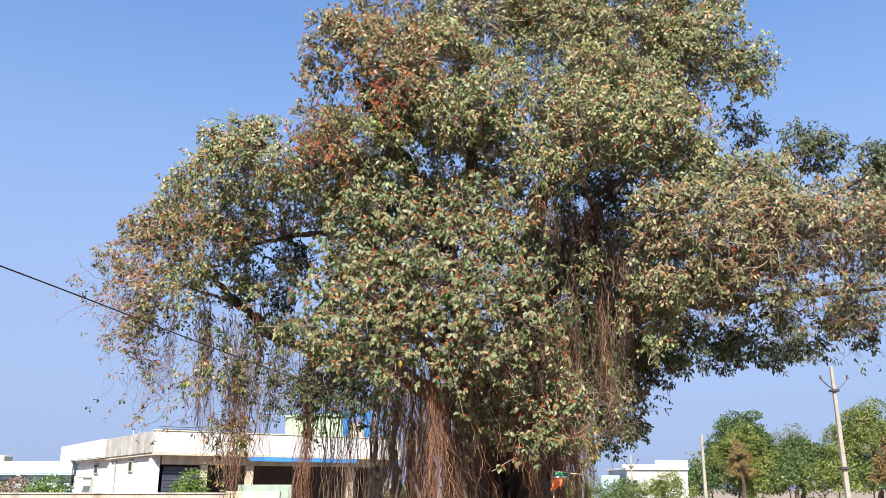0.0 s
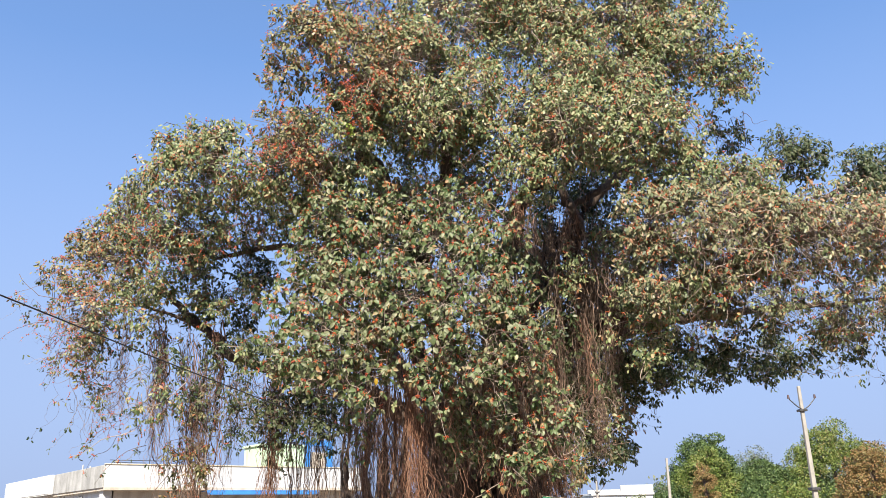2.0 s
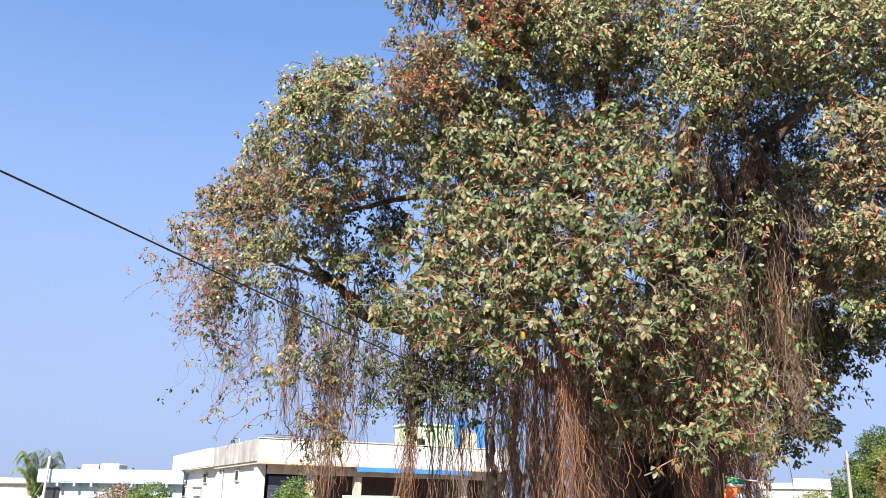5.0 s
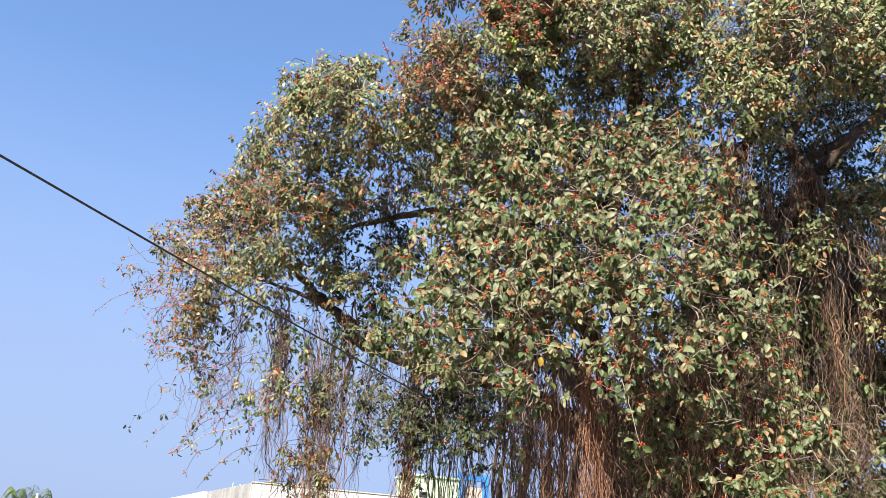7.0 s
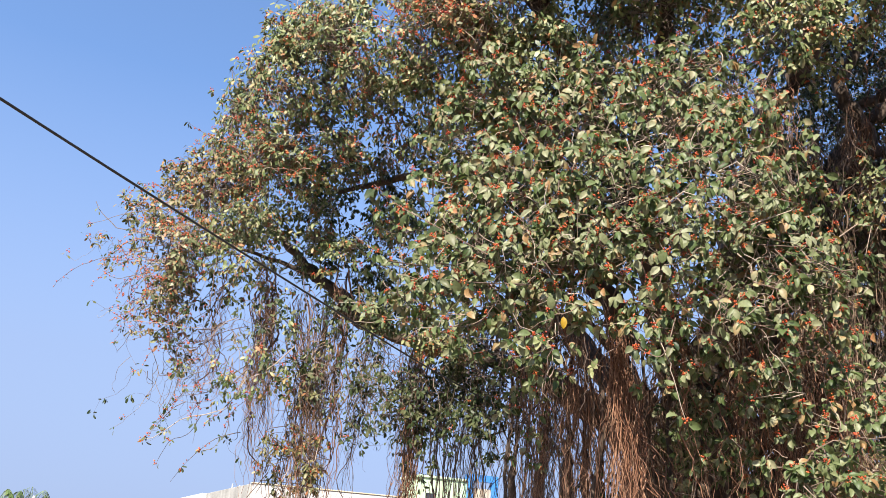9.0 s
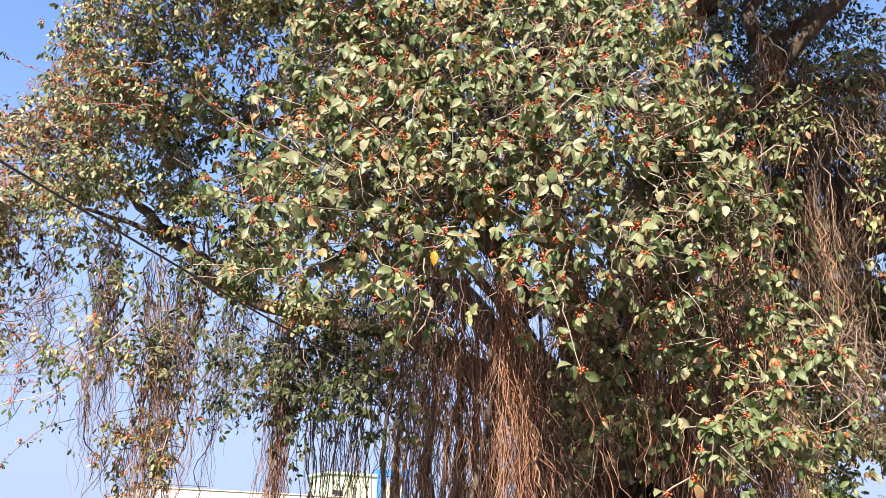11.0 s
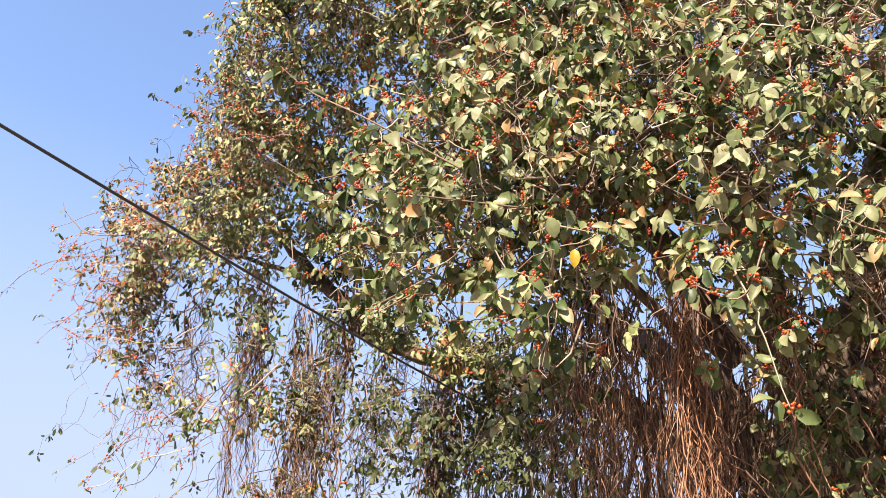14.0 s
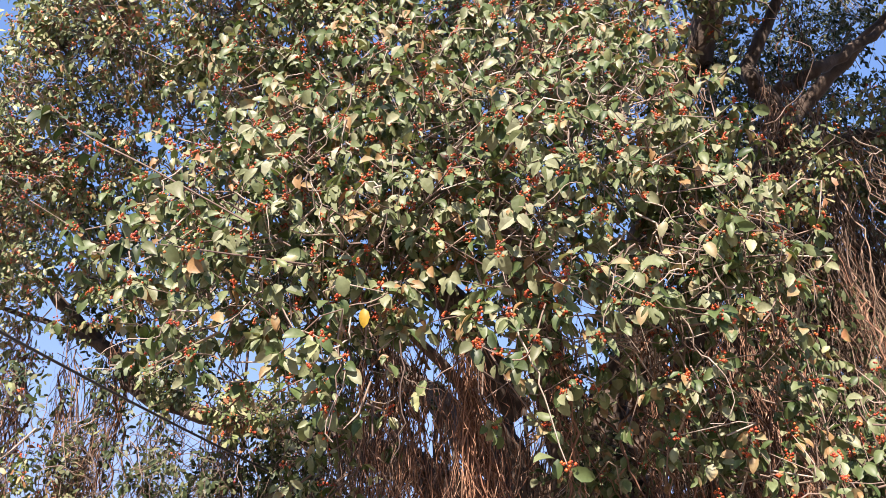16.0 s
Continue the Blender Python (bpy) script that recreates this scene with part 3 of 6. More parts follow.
left_bough.tuft(-6.52, 17.60, 4.71, 0.48, material=LEAF_RUST, figs=0.5, dense=0.07)
left_bough.tuft(-4.60, 17.95, 2.75, 0.20, rz=1.05, material=LEAF_RUST, figs=0.5, dense=0.30, leaf=0.078, twig=0.8)
left_bough.tuft(-4.24, 17.95, 2.81, 0.22, rz=1.1, material=LEAF_RUST, figs=0.3, dense=0.34, leaf=0.078, twig=0.8)
left_bough.tuft(-4.17, 18.00, 3.85, 0.48, material=LEAF_SHADE, figs=0, dense=0.17, inner=0.1)
left_bough.tuft(-4.76, 17.80, 3.82, 0.43, dense=0.12, inner=0.1)
left_bough.tuft(-2.79, 18.20, 3.76, 0.49, rz=0.95, material=LEAF_SHADE, figs=0, dense=0.25, inner=0.05)
left_bough.tuft(-2.21, 18.30, 3.89, 0.49, rz=0.95, material=LEAF_SHADE, figs=0, dense=0.25, inner=0.05)
left_bough.tuft(-1.70, 18.00, 3.73, 0.43, rz=1.17, material=LEAF_SHADE, figs=0, dense=0.25, inner=0.05)
left_bough.tuft(-2.75, 18.40, 3.01, 0.22, rz=0.9, material=LEAF_SHADE, figs=0, dense=0.10, inner=0.05)
left_bough.tuft(-3.44, 18.00, 3.50, 0.54, material=LEAF_SHADE, figs=0, dense=0.24)
left_bough.tuft(-7.31, 17.80, 6.33, 0.39, material=LEAF_RUST, figs=0.5, dense=0.26)
left_bough.tuft(-5.64, 17.20, 7.76, 0.43, dense=0.4)
left_bough.tuft(-3.47, 18.30, 6.41, 0.52, material=LEAF_SHADE, figs=0, dense=0.35, inner=0.1)
left_bough.tuft(-4.36, 17.80, 6.22, 0.45, dense=0.3, inner=0.1)
left_bough.tuft(-4.94, 17.00, 3.82, 0.41, rz=0.66, dense=0.07)
left_bough.dangle(-6.31, 17.30, 3.75, 0.2, 0.9, 8, LEAF_SHADE, leafy=0.3, figs=0.3, leaf=0.072, thick=0.004)
left_bough.dangle(-5.29, 17.30, 4.32, 0.25, 1.5, 9, LEAF_SHADE, leafy=0.35, figs=0.3, leaf=0.08, thick=0.006)
left_bough.dangle(-6.09, 17.30, 4.32, 0.25, 1.4, 12, LEAF_SHADE, leafy=0.3, figs=0.3, leaf=0.076, thick=0.005)
left_bough.dangle(-6.71, 17.30, 4.77, 0.15, 1.0, 9, LEAF_SHADE, leafy=0.3, figs=0.4, leaf=0.074, thick=0.004)
left_bough.dangle(-7.60, 17.50, 5.76, 0.15, 0.6, 12, LEAF_RUST, leafy=0.5, figs=0.6, leaf=0.076, thick=0.004)
left_bough.switch([(-4.4, 17.3, 4.1), (-4.75, 17.3, 3.75), (-5.05, 17.3, 3.62), (-5.25, 17.3, 3.25), (-5.6, 17.3, 3.12), (-5.87, 17.3, 3.06), (-6.15, 17.3, 2.85), (-6.4, 17.3, 2.75)], 0.06, 0.011, (4, 7, 9, 11))
left_bough.switch([(-5.05, 17.3, 3.62), (-5.3, 17.3, 3.7), (-5.6, 17.3, 3.55), (-5.9, 17.3, 3.5)], 0.06, 0.006, (6, 9, 11))
left_bough.switch([(-5.6, 17.3, 3.12), (-5.75, 17.3, 2.85), (-6.0, 17.3, 2.75), (-6.1, 17.3, 2.5)], 0.06, 0.006, (7, 11))
left_bough.switch([(-5.25, 17.3, 3.25), (-5.2, 17.3, 2.95), (-5.35, 17.3, 2.7), (-5.5, 17.3, 2.65)], 0.06, 0.006, (7, 11))
left_bough.dangle(-2.32, 18.20, 3.99, 0.5, 1.6, 60, LEAF_SHADE, leafy=1.0, figs=0.1, leaf=0.075, thick=0.006)
left_bough.dangle(-6.91, 17.60, 4.58, 0.22, 0.9, 5, LEAF_RUST, leafy=0.5, figs=0.4, leaf=0.075, thick=0.005)
left_bough.dangle(-6.34, 17.60, 3.92, 0.25, 1.1, 8, leafy=0.35, figs=0.2, leaf=0.075, thick=0.005)
left_bough.dangle(-5.80, 17.60, 3.76, 0.3, 1.3, 14, LEAF_SHADE, leafy=0.45, figs=0.2, leaf=0.08, thick=0.005)
left_bough.dangle(-3.57, 18.00, 3.59, 0.5, 1.0, 60, LEAF_SHADE, leafy=0.9, figs=0.1, leaf=0.072, thick=0.005)
left_bough.dangle(-4.16, 17.60, 3.97, 0.4, 1.4, 21, LEAF_RUST, leafy=0.4, figs=0.2, leaf=0.072, thick=0.005)
left_bough.dangle(-6.2, 17.7, 4.9, 0.3, 1.2, 7, LEAF_RUST, leafy=0.5, figs=0.35, leaf=0.072, thick=0.006)
left_bough.dangle(-5.3, 17.6, 4.3, 0.4, 1.3, 7, leafy=0.3, figs=0.2, leaf=0.075, thick=0.006)
left_bough.dangle(-4.4, 17.2, 4.2, 0.6, 1.6, 11, leafy=0.3, figs=0.2, leaf=0.08, thick=0.007)
left_bough.dangle(-3.0, 18.0, 4.2, 0.7, 1.3, 60, LEAF_SHADE, leafy=0.8, figs=0.05, leaf=0.08, thick=0.006)
left_bough.dangle(-6.8, 17.8, 5.6, 0.2, 0.8, 12, LEAF_RUST, leafy=0.5, figs=0.5, leaf=0.08, thick=0.006)
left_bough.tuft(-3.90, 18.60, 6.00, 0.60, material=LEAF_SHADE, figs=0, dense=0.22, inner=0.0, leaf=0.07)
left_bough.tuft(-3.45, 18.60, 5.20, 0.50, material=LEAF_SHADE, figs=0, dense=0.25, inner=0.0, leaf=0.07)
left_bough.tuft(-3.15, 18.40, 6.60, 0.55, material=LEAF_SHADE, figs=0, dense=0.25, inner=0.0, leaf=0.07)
left_bough.tuft(-3.25, 17.60, 5.85, 0.45, dense=0.25, inner=0.0)
left_bough.tuft(-6.10, 17.00, 5.25, 0.50, material=LEAF_DRY, figs=0.8, dense=0.28, inner=0.0, twig=0.9)
left_bough.tuft(-6.30, 17.00, 4.85, 0.40, material=LEAF_DRY, figs=0.8, dense=0.22, inner=0.0, twig=0.9)
left_bough.tuft(-4.70, 16.50, 6.70, 0.50, figs=0.8, dense=0.3, inner=0.0, twig=0.9)
left_bough.tuft(-3.35, 17.60, 4.65, 0.33, dense=0.35, inner=0.0)
left_bough.tuft(-2.70, 17.60, 4.40, 0.36, dense=0.40, inner=0.0, figs=0.6)
left_bough.tuft(-2.10, 17.50, 4.30, 0.36, dense=0.40, inner=0.0)
left_bough.fruiting(-6.30, 17.0, 5.40, 0.28, 0.95, 28, (-1.0, -0.1, 0.0))
left_bough.fruiting(-6.20, 17.1, 4.80, 0.28, 0.90, 16, (-0.9, -0.1, -0.3))
left_bough.fruiting(-5.80, 17.2, 4.10, 0.28, 1.00, 11, (-0.8, 0.0, -0.4))
left_bough.fruiting(-5.40, 17.3, 3.50, 0.30, 1.10, 8, (-0.6, 0.0, -0.6))
left_bough.fruiting(-5.00, 16.6, 6.90, 0.35, 0.80, 20, (-0.6, -0.5, 0.1))
left_bough.fruiting(-6.40, 17.4, 6.10, 0.30, 0.80, 16, (-0.9, -0.3, 0.2))
left_bough.switch([(-5.38, 17.0, 5.50), (-6.31, 17.0, 5.61), (-7.0, 17.0, 5.69), (-7.36, 17.0, 5.84), (-7.66, 17.0, 6.18)], 0.06, 0.010, (10,))
left_bough.switch([(-5.9, 17.0, 6.02), (-6.27, 17.0, 6.04), (-7.0, 17.0, 6.0), (-7.62, 17.0, 5.82)], 0.06, 0.008, (11,))
left_bough.switch([(-5.52, 16.8, 5.45), (-5.50, 16.8, 5.05), (-5.50, 16.8, 4.39)], 0.06, 0.011, ())
left_bough.switch([(-2.0, 15.6, 4.10), (-2.15, 15.5, 4.07), (-2.67, 15.5, 3.99), (-3.2, 15.5, 3.95)], 0.08, 0.007, (8,))
left_bough.tuft(-4.40, 17.60, 5.70, 0.36, dense=0.35, inner=0.0)
left_bough.tuft(-3.95, 17.50, 5.50, 0.36, dense=0.35, inner=0.0)
left_bough.tuft(-5.20, 17.20, 5.90, 0.36, dense=0.40, inner=0.0)
left_bough.fruiting(-2.40, 14.8, 7.80, 0.22, 0.45, 34, (0.3, -0.8, 0.0), figs=14, thick=0.006, leafy=0.15)
left_bough.fruiting(-1.06, 14.1, 8.30, 0.24, 0.50, 38, (0.1, -0.8, 0.1), figs=14, thick=0.006, leafy=0.15)
left_bough.fruiting(-4.90, 16.2, 6.50, 0.25, 0.45, 12, (-0.1, -0.8, 0.1), thick=0.006)
left_bough.fruiting(-4.05, 16.2, 6.45, 0.22, 0.40, 9, (-0.1, -0.8, 0.1), thick=0.006)
for x, y, z, wide, count in ((-5.4, 16.6, 6.3, 0.5, 20), (-4.6, 16.3, 6.6, 0.5, 20), (-3.6, 16.1, 6.8, 0.4, 12), (-6.0, 17.0, 5.5, 0.4, 18)):
    left_bough.dangle(x, y, z, wide, 0.7, count, leafy=0.8, figs=0.4, thick=0.0055, out=0.2)
left_bough.finish("olive and rusty leaves")

upper_left_bough = Bough(12)
limb([(0.8, 18.1, 4.4, 0.2), (0.1, 17.0, 6.3, 0.18), (-0.8, 15.8, 7.8, 0.15), (-1.7, 14.8, 9.2, 0.06)], 120)
limb([(0.1, 17.0, 6.3, 0.16), (0.6, 16.2, 8.0, 0.12), (0.5, 15.6, 9.8, 0.05)], 121)
upper_left_bough.tuft(-2.12, 14.58, 9.89, 0.59, material=LEAF_RUST, figs=0.5, dense=0.73)
upper_left_bough.tuft(-1.15, 14.62, 9.44, 0.88, material=LEAF_RUST, figs=0.5, dense=0.98)
upper_left_bough.tuft(-2.39, 15.31, 8.45, 0.64, material=LEAF_RUST, figs=0.5, dense=0.67)
upper_left_bough.tuft(-2.41, 14.72, 9.19, 0.45, material=LEAF_RUST, figs=0.5, dense=0.61)
upper_left_bough.tuft(-1.26, 15.05, 8.13, 0.93, dense=0.98)
upper_left_bough.tuft(-0.08, 15.44, 9.77, 0.93, dense=0.98)
upper_left_bough.tuft(0.78, 16.52, 11.46, 1.13, dense=0.98)
upper_left_bough.tuft(-2.28, 15.67, 7.69, 0.76, dense=0.73)
upper_left_bough.tuft(-1.04, 15.42, 7.02, 0.83, dense=0.98)
upper_left_bough.tuft(0.37, 15.93, 8.28, 0.88, dense=0.98)
upper_left_bough.tuft(0.95, 15.85, 9.74, 0.74, dense=0.68)
upper_left_bough.tuft(-2.87, 15.91, 7.78, 0.61, dense=0.61)
upper_left_bough.tuft(-1.11, 15.34, 11.12, 0.74, material=LEAF_RUST, figs=0.5, dense=0.68)
upper_left_bough.tuft(-1.99, 16.31, 6.98, 0.62, dense=0.68)
upper_left_bough.tuft(-0.08, 15.96, 7.10, 0.71, dense=0.68)
upper_left_bough.tuft(1.17, 16.31, 7.71, 0.63, dense=0.59)
upper_left_bough.tuft(0.20, 14.80, 8.45, 0.75, dense=0.8)
upper_left_bough.tuft(-0.60, 14.90, 8.90, 0.60, dense=0.8)
upper_left_bough.tuft(0.95, 15.00, 8.95, 0.60, dense=0.8)
upper_left_bough.tuft(1.45, 15.20, 8.20, 0.50, dense=0.7)
for x, y, z, r in ((-0.75, 14.35, 8.75, 0.42), (-0.45, 14.40, 9.25, 0.35), (-2.10, 14.75, 7.75, 0.40), (-1.75, 14.80, 7.45, 0.38), (-1.95, 14.40, 9.95, 0.32)):
    upper_left_bough.tuft(x, y, z, r, material=LEAF_RUST, figs=1.3, dense=0.45, inner=0.2, twig=0.9)
upper_left_bough.rosettes(np.array([(-1.19, 14.3, 8.0), (-1.15, 14.3, 7.9), (-1.25, 14.35, 8.08), (-1.45, 14.5, 8.12)]), np.array([(0, -1, 0.6)] * 4), LEAF_LIME, 0.11, 0, 0)
for x, y, z, wide, count in ((-1.2, 14.4, 9.0, 0.6, 26), (0.0, 14.5, 8.8, 0.7, 30), (-2.2, 15.0, 8.0, 0.5, 24), (0.3, 15.2, 7.4, 0.5, 16)):
    upper_left_bough.dangle(x, y, z, wide, 0.9, count, LEAF_DRY, leafy=0.4, figs=0.4, thick=0.0075, out=0.4)
upper_left_bough.finish("olive leaves with rusty patches")

top_bough = Bough(13)
limb([(1.6, 18.4, 4.2, 0.24), (1.9, 17.6, 6.8, 0.2), (2.8, 16.4, 8.8, 0.15), (3.4, 15.6, 10.4, 0.05)], 130)
limb([(2.4, 18.2, 6.4, 0.16), (3.8, 18.3, 8.0, 0.11), (5.6, 17.4, 9.6, 0.05)], 131)
limb([(1.9, 17.8, 5.2, 0.2), (2.9, 17.4, 6.3, 0.14), (3.35, 17.2, 6.95, 0.12), (3.15, 17.1, 7.5, 0.10), (3.02, 17.1, 7.9, 0.085), (3.35, 17.1, 8.5, 0.07), (3.7, 17.0, 9.3, 0.05)], 132)
limb([(3.15, 17.1, 7.5, 0.06), (3.7, 17.15, 7.85, 0.075), (4.3, 17.2, 8.25, 0.06), (5.2, 17.0, 8.8, 0.03)], 133)
limb([(3.35, 17.2, 6.95, 0.07), (4.0, 17.2, 6.95, 0.1), (5.2, 17.0, 7.0, 0.08), (6.4, 16.4, 7.2, 0.03)], 134)
top_bough.tuft(2.47, 16.50, 10.90, 1.06, dense=1.02)
top_bough.tuft(4.07, 16.03, 11.03, 1.15, dense=1.02)
top_bough.tuft(5.31, 15.98, 10.47, 1.02, dense=1.02)
top_bough.tuft(6.39, 16.36, 10.03, 0.74, dense=0.82)
top_bough.tuft(6.63, 17.25, 9.27, 0.51, material=LEAF_DARK, figs=0, dense=0.46)
top_bough.tuft(2.72, 14.62, 8.17, 0.86, dense=1.02)
top_bough.tuft(3.97, 14.69, 7.98, 1.00, dense=1.02)
top_bough.tuft(4.68, 14.86, 7.26, 0.72, dense=1.02)
top_bough.tuft(1.85, 15.05, 7.40, 0.60, dense=1.02)
top_bough.tuft(2.85, 16.03, 5.86, 0.45, dense=0.36)
top_bough.tuft(3.70, 16.29, 6.40, 0.56, dense=0.41)
top_bough.tuft(3.19, 16.63, 12.82, 1.39, dense=1.02)
top_bough.tuft(5.02, 16.47, 12.57, 1.03, dense=1.02)
top_bough.tuft(1.20, 16.98, 12.76, 1.06, dense=1.02)
top_bough.tuft(2.25, 16.42, 11.96, 0.90, dense=1.02)
top_bough.tuft(5.98, 16.31, 11.48, 0.67, dense=0.61)
top_bough.tuft(2.30, 15.80, 9.21, 0.63, dense=0.61)
top_bough.tuft(3.05, 15.30, 9.45, 0.85, dense=0.8)
top_bough.tuft(4.05, 15.50, 9.35, 0.80, dense=0.8)
for x, y, z, r in ((3.9, 18.9, 8.2, 0.9), (3.0, 19.0, 7.6, 0.8), (4.9, 18.9, 7.4, 0.9), (3.5, 19.2, 6.4, 0.8), (4.6, 18.8, 6.2, 0.8), (2.4, 18.9, 6.6, 0.7), (3.3, 18.9, 9.4, 0.9), (4.6, 18.8, 9.4, 0.9)):
    top_bough.tuft(x, y, z, r, material=LEAF_SHADE, figs=0, dense=0.4, inner=0.1)
limb([(2.0, 17.7, 2.0, 0.30), (1.97, 17.5, 3.2, 0.20), (1.85, 17.4, 4.2, 0.165), (2.1, 17.3, 5.2, 0.14), (2.6, 17.2, 6.2, 0.13), (3.2, 17.2, 6.9, 0.12)], 135)
limb([(1.95, 17.45, 4.0, 0.13), (1.5, 17.4, 3.9, 0.14), (1.1, 17.35, 3.6, 0.13), (0.85, 17.4, 3.0, 0.13), (0.8, 17.5, 2.0, 0.16)], 136)
limb([(0.75, 17.4, 3.5, 0.07), (0.6, 17.3, 4.0, 0.06), (0.5, 17.2, 4.5, 0.04)], 137)
for x, y, z, wide, count in ((2.6, 13.9, 8.2, 0.6, 26), (3.9, 13.9, 8.0, 0.7, 30), (3.5, 14.7, 9.4, 0.7, 26), (2.6, 15.5, 11.0, 0.8, 26), (4.4, 15.0, 11.0, 0.8, 30)):
    top_bough.dangle(x, y, z, wide, 0.9, count, LEAF_DRY, leafy=0.4, figs=0.4, thick=0.008, out=0.4)
top_bough.finish("olive green leaves")

right_bough = Bough(14)
limb([(1.9, 18.5, 3.9, 0.34), (3.6, 17.6, 5.0, 0.26), (5.6, 16.2, 5.9, 0.13), (7.8, 15.4, 6.4, 0.07), (10.2, 15.4, 6.6, 0.03)], 140)
limb([(3.4, 17.8, 4.9, 0.22), (5.6, 18.6, 5.5, 0.13), (8.4, 19.4, 5.9, 0.07), (11.2, 19.2, 6.1, 0.03)], 141)
limb([(5.6, 17.4, 5.6, 0.14), (7.6, 17.6, 7.2, 0.09), (9.4, 17.4, 8.2, 0.04)], 142)
right_bough.tuft(3.85, 14.30, 6.35, 0.52, dense=0.8, material=LEAF_DRY)
right_bough.tuft(3.80, 14.45, 5.60, 0.45, dense=0.7, material=LEAF_DRY, figs=0.5)
right_bough.tuft(3.80, 14.30, 4.90, 0.38, dense=0.7, material=LEAF_DRY)
right_bough.tuft(4.60, 14.40, 6.30, 0.66, dense=0.75, material=LEAF_DRY)
right_bough.tuft(5.80, 14.40, 6.20, 0.62, dense=0.72, twig=0.6, material=LEAF_DRY)
right_bough.tuft(5.68, 15.37, 7.13, 0.74, twig=0.45)
right_bough.tuft(5.35, 14.80, 5.95, 0.79, dense=0.72, twig=0.6, material=LEAF_DRY)
right_bough.tuft(6.39, 14.59, 6.09, 0.78, dense=0.72, twig=0.6, material=LEAF_DRY)
right_bough.tuft(7.32, 14.62, 6.21, 0.83, dense=0.72, twig=0.6, material=LEAF_DRY)
right_bough.tuft(8.58, 17.77, 8.83, 0.55, material=LEAF_SHADE, figs=0, dense=0.7)
right_bough.tuft(9.28, 17.36, 8.13, 0.73, material=LEAF_SHADE, figs=0)
right_bough.tuft(4.35, 14.80, 5.42, 0.66, dense=0.85)
right_bough.tuft(5.32, 15.88, 5.06, 0.73, dense=0.6, twig=0.6, material=LEAF_DRY)
right_bough.tuft(6.40, 15.37, 5.16, 0.71, dense=0.5, twig=0.6, material=LEAF_DRY)
right_bough.tuft(7.64, 15.42, 5.06, 0.81, dense=0.42, twig=0.6, material=LEAF_DRY)
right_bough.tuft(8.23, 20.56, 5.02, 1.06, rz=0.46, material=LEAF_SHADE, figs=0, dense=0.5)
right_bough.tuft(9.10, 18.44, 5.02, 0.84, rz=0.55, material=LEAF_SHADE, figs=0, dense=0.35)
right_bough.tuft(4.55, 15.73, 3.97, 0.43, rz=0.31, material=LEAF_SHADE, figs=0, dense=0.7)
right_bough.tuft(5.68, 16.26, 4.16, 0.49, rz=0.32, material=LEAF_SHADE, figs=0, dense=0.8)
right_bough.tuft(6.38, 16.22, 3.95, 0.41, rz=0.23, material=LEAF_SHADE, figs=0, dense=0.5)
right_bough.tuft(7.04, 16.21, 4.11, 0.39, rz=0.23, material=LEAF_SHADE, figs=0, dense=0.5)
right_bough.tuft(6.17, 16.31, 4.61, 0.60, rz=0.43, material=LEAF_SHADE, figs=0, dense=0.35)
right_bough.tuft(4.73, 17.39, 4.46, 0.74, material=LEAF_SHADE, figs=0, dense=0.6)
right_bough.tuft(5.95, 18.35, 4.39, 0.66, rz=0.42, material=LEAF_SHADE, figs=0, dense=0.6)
right_bough.tuft(9.05, 15.54, 6.29, 1.07, dense=0.8, twig=0.5, material=LEAF_DRY)
right_bough.tuft(9.69, 16.47, 5.09, 0.91, material=LEAF_SHADE, figs=0, dense=0.7)
right_bough.tuft(10.42, 17.44, 8.17, 0.90, material=LEAF_SHADE, figs=0)
right_bough.tuft(4.03, 15.85, 4.94, 0.68, dense=0.7)
right_bough.tuft(3.92, 14.76, 4.66, 0.43, dense=0.6)
right_bough.tuft(3.81, 14.92, 4.06, 0.35, dense=0.5)
right_bough.tuft(6.91, 16.80, 7.91, 0.59, dense=0.7)
right_bough.tuft(8.09, 17.79, 8.84, 0.58, material=LEAF_SHADE, figs=0, dense=0.6)
right_bough.tuft(11.47, 17.09, 6.54, 1.18)
right_bough.tuft(11.61, 17.50, 5.32, 0.97, material=LEAF_SHADE, figs=0)
right_bough.dangle(7.20, 15.50, 4.56, 0.7, 0.7, 44, LEAF_SHADE, leafy=0.8, figs=0, leaf=0.08)
right_bough.dangle(5.2, 14.4, 5.0, 0.7, 0.8, 40)
right_bough.dangle(7.6, 14.4, 5.1, 0.9, 0.7, 50, leafy=0.7)
right_bough.dangle(8.6, 18.6, 5.0, 1.2, 0.6, 60, LEAF_SHADE, leafy=0.8, figs=0)
for x, y, z, wide, count in ((4.3, 13.9, 6.0, 0.45, 26), (5.4, 13.9, 6.2, 0.6, 34), (6.6, 14.0, 6.1, 0.6, 34), (7.6, 14.0, 6.0, 0.6, 30), (8.8, 14.6, 6.1, 0.7, 30), (4.9, 13.9, 5.4, 0.5, 24), (6.0, 14.2, 5.4, 0.6, 24)):
    right_bough.dangle(x, y, z, wide, 1.0, count, LEAF_DRY, leafy=0.4, figs=0.5, thick=0.0085, out=0.4)
right_bough.finish("dusty olive leaves")

